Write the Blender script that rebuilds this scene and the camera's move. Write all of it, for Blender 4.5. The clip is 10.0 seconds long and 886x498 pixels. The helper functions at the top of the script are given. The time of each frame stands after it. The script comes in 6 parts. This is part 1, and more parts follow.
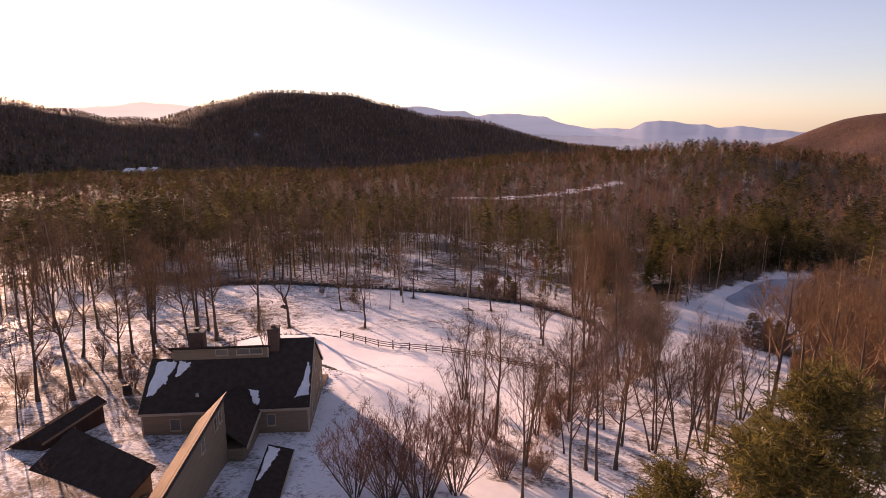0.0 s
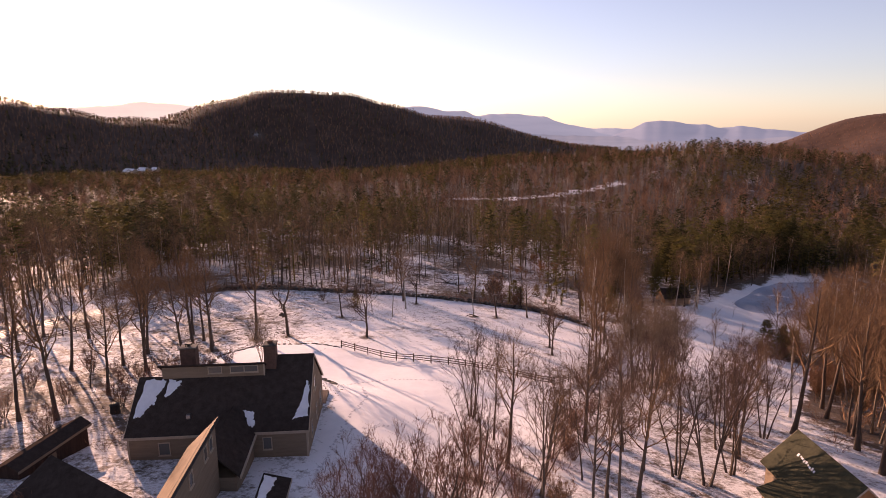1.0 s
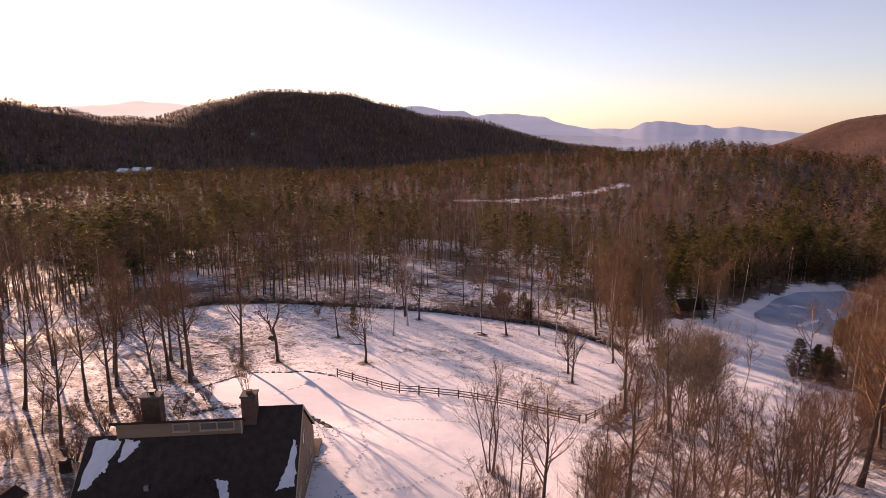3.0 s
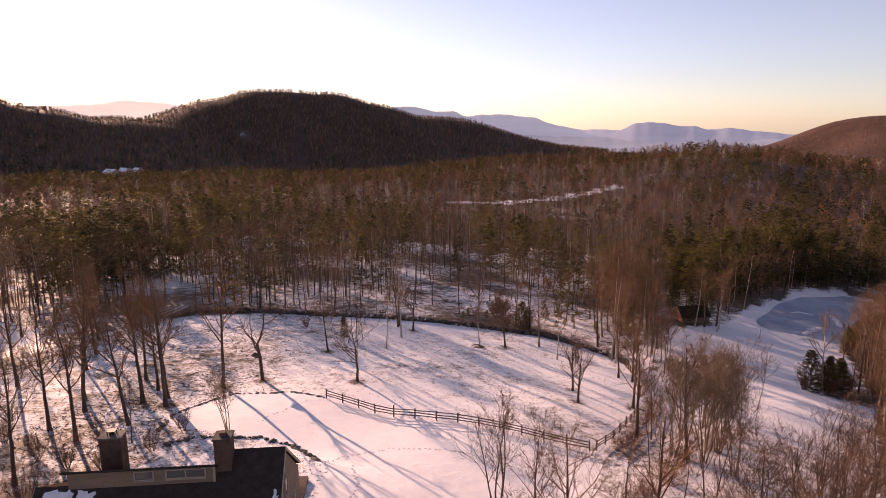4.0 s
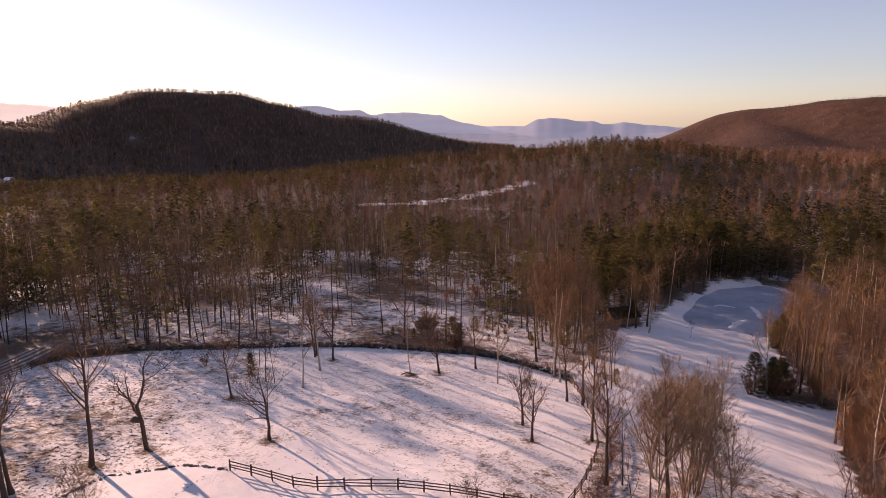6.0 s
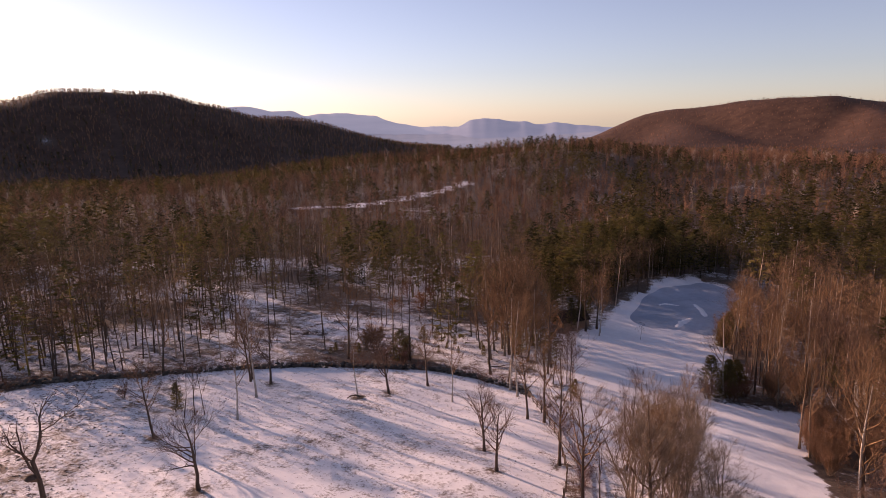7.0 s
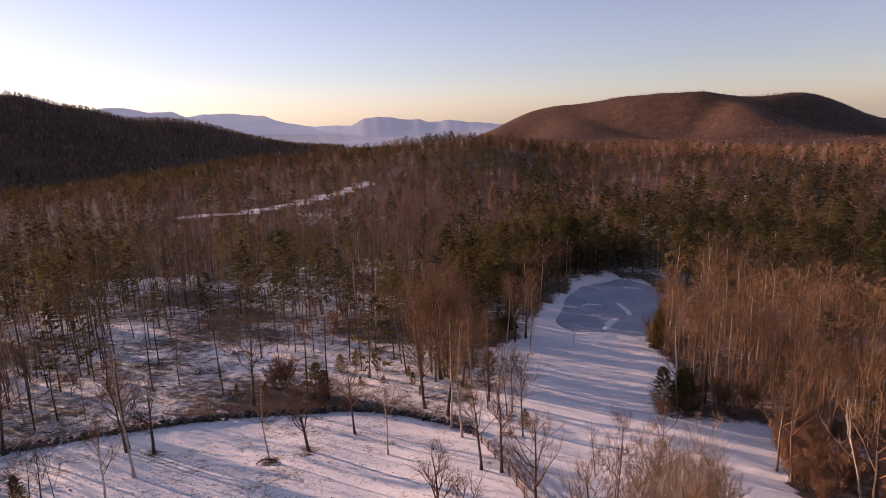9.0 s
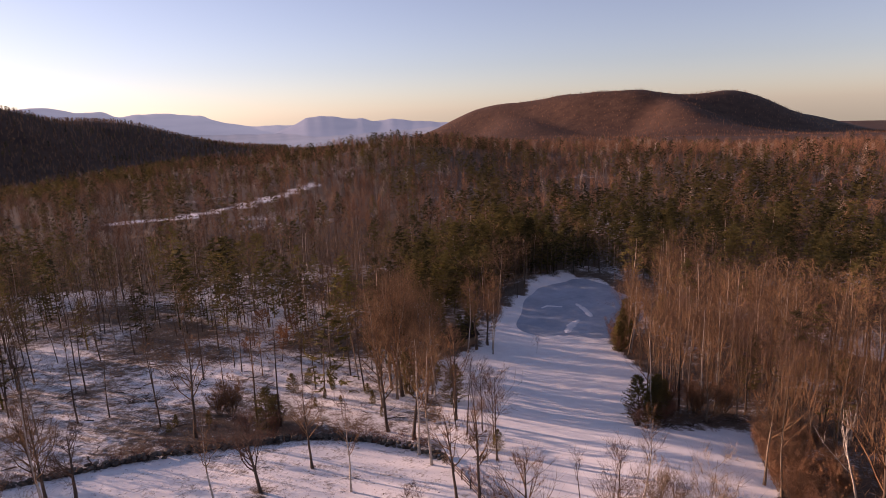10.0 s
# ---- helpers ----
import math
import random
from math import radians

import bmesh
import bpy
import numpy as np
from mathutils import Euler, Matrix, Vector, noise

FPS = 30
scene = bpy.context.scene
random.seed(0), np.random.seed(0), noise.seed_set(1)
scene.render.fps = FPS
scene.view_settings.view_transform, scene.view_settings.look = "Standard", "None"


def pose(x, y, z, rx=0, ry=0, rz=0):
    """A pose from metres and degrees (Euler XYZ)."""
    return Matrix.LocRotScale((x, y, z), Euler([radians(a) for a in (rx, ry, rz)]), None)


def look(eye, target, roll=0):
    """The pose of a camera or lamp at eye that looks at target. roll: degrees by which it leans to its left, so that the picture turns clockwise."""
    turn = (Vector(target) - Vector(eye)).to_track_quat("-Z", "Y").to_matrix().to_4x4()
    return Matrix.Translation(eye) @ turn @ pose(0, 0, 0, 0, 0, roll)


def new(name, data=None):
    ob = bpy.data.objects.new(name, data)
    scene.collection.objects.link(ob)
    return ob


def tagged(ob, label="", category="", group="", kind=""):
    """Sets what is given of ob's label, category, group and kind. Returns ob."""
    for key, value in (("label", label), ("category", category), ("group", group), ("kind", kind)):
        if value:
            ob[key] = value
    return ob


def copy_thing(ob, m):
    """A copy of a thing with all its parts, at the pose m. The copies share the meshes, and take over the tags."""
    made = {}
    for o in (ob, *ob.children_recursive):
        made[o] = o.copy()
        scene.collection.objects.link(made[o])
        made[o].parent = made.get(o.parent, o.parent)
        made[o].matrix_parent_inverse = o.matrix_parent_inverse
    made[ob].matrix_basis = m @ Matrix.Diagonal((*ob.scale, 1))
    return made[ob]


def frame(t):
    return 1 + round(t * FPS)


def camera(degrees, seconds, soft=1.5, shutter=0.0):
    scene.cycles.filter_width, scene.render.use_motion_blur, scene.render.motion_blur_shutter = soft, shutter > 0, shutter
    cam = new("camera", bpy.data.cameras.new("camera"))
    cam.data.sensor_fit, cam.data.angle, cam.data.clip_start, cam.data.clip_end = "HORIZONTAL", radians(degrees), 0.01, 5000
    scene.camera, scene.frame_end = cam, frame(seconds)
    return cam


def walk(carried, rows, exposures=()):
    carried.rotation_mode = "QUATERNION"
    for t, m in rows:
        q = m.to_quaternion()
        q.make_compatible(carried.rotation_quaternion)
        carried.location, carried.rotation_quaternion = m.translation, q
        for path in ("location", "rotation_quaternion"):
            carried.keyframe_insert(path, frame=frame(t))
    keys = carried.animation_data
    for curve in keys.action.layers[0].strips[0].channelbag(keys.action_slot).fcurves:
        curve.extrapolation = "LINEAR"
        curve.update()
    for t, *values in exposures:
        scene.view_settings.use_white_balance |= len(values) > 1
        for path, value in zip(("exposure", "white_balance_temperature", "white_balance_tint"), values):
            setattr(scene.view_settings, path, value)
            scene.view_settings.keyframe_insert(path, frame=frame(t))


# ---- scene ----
cam = camera(71.7, 10.0, soft=0.72)
PATH = [
    (0, (0.952, -0.323, 31.363), (0.93, 1.635, 30.956), -0.3),
    (0.5, (0.517, 1.76, 31.431), (0.494, 3.718, 31.024), -0.3),
    (1, (0.114, 3.962, 31.488), (0.091, 5.92, 31.081), -0.3),
    (1.5, (-0.25, 6.36, 31.562), (-0.272, 8.318, 31.155), -0.3),
    (2, (-0.671, 8.955, 31.616), (-0.69, 10.913, 31.209), -0.4),
    (2.5, (-1.118, 11.832, 31.655), (-1.136, 13.79, 31.248), -0.2),
    (3.8, (-2.247, 19.822, 31.765), (-2.248, 21.78, 31.356), -0.0),
    (4, (-2.413, 21.108, 31.779), (-2.4, 23.066, 31.373), 0.0),
    (4.5, (-2.825, 24.397, 31.829), (-2.76, 26.354, 31.423), -0.1),
    (5, (-3.233, 27.819, 31.857), (-3.102, 29.773, 31.451), -0.2),
    (5.5, (-3.535, 31.419, 31.852), (-3.33, 33.367, 31.445), -0.4),
    (5.7, (-3.621, 32.898, 31.839), (-3.38, 34.84, 31.429), -0.7),
    (6.8, (-3.865, 41.265, 31.637), (-3.407, 43.167, 31.223), -0.9),
    (7, (-3.886, 42.885, 31.613), (-3.389, 44.777, 31.198), -1.1),
    (7.5, (-3.877, 47.143, 31.463), (-3.282, 49.006, 31.045), -1.4),
    (8, (-3.693, 51.419, 31.302), (-3.028, 53.258, 30.881), -1.5),
    (8.5, (-3.313, 55.577, 31.117), (-2.583, 57.39, 30.692), -1.6),
    (9, (-2.706, 59.524, 30.97), (-1.9, 61.303, 30.542), -1.9),
    (9.5, (-2.081, 63.412, 30.879), (-1.2, 65.154, 30.446), -2.0),
    (10, (-1.252, 67.302, 30.798), (-0.293, 69.002, 30.36), -2.2),
]
walk(cam, [(t, look(eye, target, roll)) for t, eye, target, roll in PATH], [(0, 1.05, 7200, 38), (5, 1.02, 7200, 37), (7, 0.8, 6800, 36), (10, 0.77, 6750, 36)])


# ---------------------------------------------------------------- light
SUN_AZ, SUN_EL = -37.0, 11.0          # degrees from +y (minus: towards -x), degrees up
world = bpy.data.worlds.new("sky")
scene.world = world
world.use_nodes = True
wt = world.node_tree
wt.nodes.clear()
sky = wt.nodes.new("ShaderNodeTexSky")
sky.sky_type = "NISHITA"
sky.sun_disc = False
sky.sun_elevation, sky.sun_rotation = radians(SUN_EL), radians(SUN_AZ)
sky.altitude, sky.air_density, sky.dust_density, sky.ozone_density = 300, 0.9, 0.35, 2.4
bg = wt.nodes.new("ShaderNodeBackground")
bg.inputs["Strength"].default_value = 0.09
wo = wt.nodes.new("ShaderNodeOutputWorld")
pale = wt.nodes.new("ShaderNodeHueSaturation")     # thin high haze
pale.inputs["Saturation"].default_value = 0.77
wt.links.new(sky.outputs[0], pale.inputs["Color"])
wt.links.new(pale.outputs[0], bg.inputs[0])
wt.links.new(bg.outputs[0], wo.inputs[0])
sun = new("sun", bpy.data.lights.new("sun", "SUN"))
sun.data.energy, sun.data.angle, sun.data.color = 5.5, radians(0.5), (1.0, 0.71, 0.49)
az, el = radians(SUN_AZ), radians(SUN_EL)
sun.matrix_world = look((0, 0, 200), Vector((0, 0, 200)) - Vector((math.sin(az) * math.cos(el), math.cos(az) * math.cos(el), math.sin(el))))


# ---------------------------------------------------------------- materials
def material(name, rough=0.8, metal=0.0):
    m = bpy.data.materials.new(name)
    m.use_nodes = True
    n = m.node_tree.nodes
    b = n["Principled BSDF"]
    b.inputs["Roughness"].default_value = rough
    b.inputs["Metallic"].default_value = metal
    b.inputs["Specular IOR Level"].default_value = 0.12
    return m, m.node_tree, b


def node(tree, kind, **values):
    n = tree.nodes.new(kind)
    for k, v in values.items():
        n.inputs[k].default_value = v
    return n


def coords(tree, scale=(1, 1, 1)):
    c = tree.nodes.new("ShaderNodeTexCoord")
    mp = tree.nodes.new("ShaderNodeMapping")
    mp.inputs["Scale"].default_value = scale
    tree.links.new(c.outputs["Object"], mp.inputs["Vector"])
    return mp.outputs[0]


def noise_out(tree, vec, scale, detail=4.0, rough=0.6):
    n = node(tree, "ShaderNodeTexNoise", Scale=scale, Detail=detail, Roughness=rough)
    tree.links.new(vec, n.inputs["Vector"])
    return n.outputs["Fac"]


def ramp(tree, fac, stops):
    r = tree.nodes.new("ShaderNodeValToRGB")
    e = r.color_ramp.elements
    while len(e) < len(stops):
        e.new(0.5)
    for x, (p, c) in zip(e, stops):
        x.position, x.color = p, (*c, 1)
    tree.links.new(fac, r.inputs[0])
    return r.outputs[0]


def mix(tree, fac, a, b, mode="MIX"):
    m = tree.nodes.new("ShaderNodeMix")
    m.data_type, m.blend_type = "RGBA", mode
    for sock, v in ((m.inputs[0], fac), (m.inputs[6], a), (m.inputs[7], b)):
        if isinstance(v, (int, float)):
            sock.default_value = v
        elif isinstance(v, tuple):
            sock.default_value = (*v, 1)
        else:
            tree.links.new(v, sock)
    return m.outputs[2]


def maths(tree, op, a, b=0.0, clamp=False):
    m = tree.nodes.new("ShaderNodeMath")
    m.operation, m.use_clamp = op, clamp
    for sock, v in zip(m.inputs, (a, b)):
        if isinstance(v, (int, float)):
            sock.default_value = v
        else:
            tree.links.new(v, sock)
    return m.outputs[0]


def bump(tree, b, height, strength=0.4, distance=0.05):
    n = node(tree, "ShaderNodeBump", Strength=strength, Distance=distance)
    tree.links.new(height, n.inputs["Height"])
    tree.links.new(n.outputs[0], b.inputs["Normal"])


def varied(name, dark, light, scale, rough=0.85, metal=0.0, bumps=0.3, distance=0.03, stretch=(1, 1, 1), island=0.0, gloss=0.12, through_light=0.0, tone=0.0):
    """A surface between two colours, in coarse stains and fine grain; island: how much whole pieces differ."""
    m, t, b = material(name, rough, metal)
    v = coords(t, stretch)
    coarse, fine = noise_out(t, v, scale * 0.2, 3), noise_out(t, v, scale, 6, 0.7)
    f = maths(t, "ADD", maths(t, "MULTIPLY", coarse, 0.55), maths(t, "MULTIPLY", fine, 0.45))
    if island:
        g = t.nodes.new("ShaderNodeNewGeometry")
        o = t.nodes.new("ShaderNodeObjectInfo")
        r = maths(t, "FRACT", maths(t, "ADD", g.outputs["Random Per Island"], o.outputs["Random"]))
        f = maths(t, "ADD", f, maths(t, "MULTIPLY", maths(t, "SUBTRACT", r, 0.5), island), True)
    if tone:
        a = t.nodes.new("ShaderNodeAttribute")
        a.attribute_name = "tone"
        f = maths(t, "ADD", f, maths(t, "MULTIPLY", a.outputs["Fac"], tone), True)
    col = ramp(t, f, ((0.3, dark), (0.7, light)))
    t.links.new(col, b.inputs["Base Color"])
    b.inputs["Specular IOR Level"].default_value = gloss
    if through_light:
        tr = t.nodes.new("ShaderNodeBsdfTranslucent")
        ms = t.nodes.new("ShaderNodeMixShader")
        ms.inputs[0].default_value = through_light
        t.links.new(mix(t, 1.0, col, (1.5, 1.45, 0.9), "MULTIPLY"), tr.inputs["Color"])
        t.links.new(b.outputs[0], ms.inputs[1])
        t.links.new(tr.outputs[0], ms.inputs[2])
        t.links.new(ms.outputs[0], t.nodes["Material Output"].inputs["Surface"])
    if bumps:
        bump(t, b, fine, bumps, distance)
    return m


BARK = varied("bark", (0.05, 0.036, 0.028), (0.145, 0.108, 0.083), 6, stretch=(1, 1, 0.25), island=0.0)
TWIG = varied("twigs", (0.09, 0.052, 0.029), (0.28, 0.168, 0.088), 2, bumps=0, island=0.3, tone=0.7)
TWIG_NEAR = varied("dark twigs", (0.07, 0.044, 0.033), (0.19, 0.12, 0.085), 2, bumps=0, island=0.3)
TWIG_FAR = varied("far twigs", (0.11, 0.058, 0.034), (0.31, 0.168, 0.095), 0.08, bumps=0, island=0.5, tone=0.7)
TWIG_RED = varied("reddish brush twigs", (0.12, 0.06, 0.042), (0.27, 0.145, 0.095), 1, bumps=0, island=0.4)
TWIG_TAN = varied("pale tan twigs", (0.13, 0.092, 0.063), (0.33, 0.25, 0.175), 2, bumps=0, island=0.4)
BARK_TAN = varied("grey-tan smooth bark", (0.11, 0.083, 0.06), (0.33, 0.255, 0.18), 4, stretch=(1, 1, 0.6))
NEEDLE_BROWN = varied("winter-browned needles", (0.06, 0.05, 0.022), (0.19, 0.15, 0.06), 0.8, bumps=0, island=0.3, through_light=0.35)
LEAF_DEAD = varied("withered beech leaves", (0.11, 0.05, 0.03), (0.26, 0.13, 0.075), 1, bumps=0, island=0.5, through_light=0.3)
TWIG_THICKET = varied("russet thicket stems", (0.16, 0.085, 0.048), (0.4, 0.23, 0.125), 1, bumps=0, island=0.5)
BIRCH = varied("birch bark", (0.2, 0.17, 0.14), (0.62, 0.56, 0.48), 3, stretch=(1, 1, 2.5))
NEEDLE = varied("pine needles", (0.04, 0.038, 0.017), (0.13, 0.11, 0.042), 0.8, bumps=0, island=0.25, through_light=0.35, tone=0.7)
NEEDLE_FAR = varied("far conifer needles", (0.036, 0.032, 0.016), (0.11, 0.088, 0.037), 0.05, bumps=0, island=0.25, through_light=0.35, tone=0.7)
SIDING = varied("weathered clapboard", (0.17, 0.125, 0.085), (0.27, 0.2, 0.14), 5, stretch=(0.3, 0.3, 4), distance=0.01)
TRIM = varied("tan painted trim", (0.33, 0.26, 0.19), (0.45, 0.36, 0.27), 4, rough=0.6, distance=0.01)
SHINGLE = varied("dark asphalt shingles", (0.032, 0.024, 0.02), (0.075, 0.056, 0.047), 9, gloss=0.0, rough=1.0, distance=0.02)
CEDAR = varied("sunlit cedar shingles", (0.11, 0.07, 0.038), (0.23, 0.15, 0.08), 5, rough=0.8, distance=0.02)
GREENROOF = varied("mossy green roofing", (0.026, 0.027, 0.016), (0.065, 0.062, 0.034), 4, rough=0.8, distance=0.02)
BRICK = varied("sooty chimney brick", (0.075, 0.045, 0.035), (0.17, 0.1, 0.075), 7, distance=0.02)
STONE = varied("lichened field stone", (0.05, 0.045, 0.04), (0.15, 0.135, 0.115), 3, distance=0.05, island=0.5)
FENCEWOOD = varied("grey split fence wood", (0.055, 0.04, 0.03), (0.15, 0.11, 0.085), 6, stretch=(1, 1, 1), distance=0.01, island=0.3)
GRASS = varied("dead grass", (0.06, 0.042, 0.028), (0.2, 0.14, 0.085), 2, bumps=0, island=0.6)
METAL = varied("galvanised metal", (0.3, 0.3, 0.3), (0.5, 0.5, 0.5), 8, rough=0.35, metal=1.0, distance=0.005)
DARKMETAL = varied("dark weathered metal", (0.02, 0.018, 0.017), (0.05, 0.045, 0.04), 8, rough=0.5, distance=0.005)
LATTICE = varied("frosted grey lattice boards", (0.2, 0.18, 0.17), (0.36, 0.33, 0.31), 5, distance=0.01)


def snow_material(name):
    m, t, b = material(name, 0.55)
    v = coords(t)
    f = noise_out(t, v, 1.5, 5)
    t.links.new(ramp(t, f, ((0.3, (0.72, 0.72, 0.74)), (0.7, (0.84, 0.84, 0.85)))), b.inputs["Base Color"])
    bump(t, b, noise_out(t, v, 3.0, 5), 0.4, 0.06)
    return m


SNOW = snow_material("settled snow")


def glass_material():
    m, t, b = material("window glass with painted pale reflection", 0.08)
    # base colour lifted to stand in for the pale sky the panes reflect
    b.inputs["Base Color"].default_value = (0.13, 0.12, 0.105, 1)
    b.inputs["Specular IOR Level"].default_value = 0.6
    return m


GLASS = glass_material()


def ground_material():
    """Snow, with dead grass and leaf litter where the attribute 'bare' is high, gravel where 'lane' is, woods where 'wood' is."""
    m, t, b = material("snowy ground", 0.7)
    b.inputs["Specular IOR Level"].default_value = 0.08
    v = coords(t)
    def attribute(name):
        a = t.nodes.new("ShaderNodeAttribute")
        a.attribute_name = name
        return a.outputs["Fac"]
    bare, lane, wood = attribute("bare"), attribute("lane"), attribute("wood")
    big, mid, fine = noise_out(t, v, 0.06, 4), noise_out(t, v, 0.5, 5, 0.65), noise_out(t, v, 2.6, 6, 0.75)
    patch = maths(t, "ADD", maths(t, "ADD", maths(t, "MULTIPLY", big, 0.25), maths(t, "MULTIPLY", mid, 0.35)), maths(t, "MULTIPLY", fine, 0.4))
    level = maths(t, "SUBTRACT", maths(t, "ADD", patch, maths(t, "MULTIPLY", bare, 0.5)), 0.66)
    cover = maths(t, "MULTIPLY", level, 10.0, True)
    snow = ramp(t, mid, ((0.25, (0.74, 0.735, 0.75)), (0.75, (0.85, 0.845, 0.85))))
    litter = ramp(t, fine, ((0.3, (0.055, 0.04, 0.031)), (0.5, (0.115, 0.085, 0.064)), (0.75, (0.235, 0.185, 0.135))))
    col = mix(t, cover, snow, litter)
    floor = ramp(t, noise_out(t, v, 0.035, 7, 0.75), ((0.3, (0.045, 0.027, 0.02)), (0.55, (0.085, 0.049, 0.034)), (0.75, (0.13, 0.08, 0.055))))
    col = mix(t, wood, col, floor)
    gravel = ramp(t, fine, ((0.35, (0.09, 0.075, 0.065)), (0.62, (0.27, 0.25, 0.24))))
    col = mix(t, lane, col, gravel)
    t.links.new(col, b.inputs["Base Color"])
    t.links.new(ramp(t, lane, ((0.0, (0.75,) * 3), (1.0, (0.6,) * 3))), b.inputs["Roughness"])
    bump(t, b, maths(t, "ADD", maths(t, "MULTIPLY", mid, 1.0), maths(t, "MULTIPLY", fine, 0.4)), 0.5, 0.18)
    return m


GROUND = ground_material()


def ice_material():
    m, t, b = material("snow-dusted pond ice", 0.35)
    v = coords(t)
    f = maths(t, "ADD", maths(t, "MULTIPLY", noise_out(t, v, 0.06, 3), 0.7), maths(t, "MULTIPLY", noise_out(t, v, 0.7, 5), 0.3))
    t.links.new(ramp(t, f, ((0.35, (0.24, 0.29, 0.37)), (0.65, (0.47, 0.52, 0.6)))), b.inputs["Base Color"])
    t.links.new(ramp(t, f, ((0.35, (0.3,) * 3), (0.6, (0.6,) * 3))), b.inputs["Roughness"])
    return m


ICE = ice_material()


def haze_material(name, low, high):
    """Distant hills, a plain backdrop: kilometres of haze painted into colour and faint glow."""
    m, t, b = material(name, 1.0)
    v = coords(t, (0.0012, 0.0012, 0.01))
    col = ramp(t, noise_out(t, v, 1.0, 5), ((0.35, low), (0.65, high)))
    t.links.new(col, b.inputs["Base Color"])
    # the haze tint feeds both base colour and emission
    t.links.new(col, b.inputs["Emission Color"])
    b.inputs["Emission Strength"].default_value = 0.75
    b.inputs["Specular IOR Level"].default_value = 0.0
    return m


# ---------------------------------------------------------------- lie of the land
def polar(azimuth, dist, height):
    return (dist * math.sin(radians(azimuth)), dist * math.cos(radians(azimuth)), height)


# crests: bearing, distance, height of each bend; then the breadth of the flanks
CRESTS = [
    ([polar(*p) for p in ((4, 760, -27), (10, 740, -19), (17, 700, -12), (24, 680, -3), (29, 670, -11), (36, 650, -15), (46, 620, -17), (56, 600, -18), (75, 600, -16), (100, 600, -5))], 150),
    ([polar(*p) for p in ((-22, 1500, 27), (-19.6, 1500, 47), (-17.4, 1500, 84), (-14.8, 1500, 100), (-10.9, 1500, 94), (-7.9, 1500, 74), (-4.9, 1520, 50), (-1.3, 1550, 41), (3.3, 1600, -12), (8, 1650, -38), (13.5, 1700, -74))], 300),
    ([polar(*p) for p in ((-75, 1200, 94), (-50, 1250, 82), (-37, 1300, 70), (-34.5, 1300, 58), (-31, 1320, 37), (-27.5, 1350, 36), (-23, 1400, 27), (-20, 1450, 24))], 300),
    ([polar(*p) for p in ((27, 2570, -100), (28.5, 2560, -70), (30.7, 2540, -28), (33.3, 2500, 42), (38.2, 2400, 65), (42.9, 2280, 81), (45.7, 2230, 74), (49.2, 2220, 54), (52.8, 2330, 64), (54.8, 2450, 16), (57, 2600, -16), (59.2, 2750, -76), (61.5, 2880, -150), (64, 2900, -190))], 230),
    ([polar(*p) for p in ((62, 2950, -105), (65, 2950, -96), (80, 2900, -40), (120, 2500, 40))], 300),
    ([polar(*p) for p in ((47.5, 2230, 58), (49.2, 2020, 30), (51, 1800, -22), (52.5, 1620, -70))], 130),
    ([polar(*p) for p in ((34, 2490, 28), (36.5, 2150, -6), (38, 1850, -50))], 150),
]
POND = (114.0, 194.0, math.cos(radians(43)), math.sin(radians(43)), 28.0, 17.5, -25.1)


def smooth(a, b, x):
    k = np.clip((x - a) / (b - a), 0, 1)
    return k * k * (3 - 2 * k)


def pond_reach(x, y):
    dx, dy = x - POND[0], y - POND[1]
    u, v = dx * POND[2] + dy * POND[3], -dx * POND[3] + dy * POND[2]
    a = np.arctan2(v / POND[5], u / POND[4])
    return np.sqrt((u / POND[4]) ** 2 + (v / POND[5]) ** 2) / (1 + 0.07 * np.sin(3 * a + 0.6) + 0.045 * np.sin(5 * a + 2) + 0.025 * np.sin(9 * a))


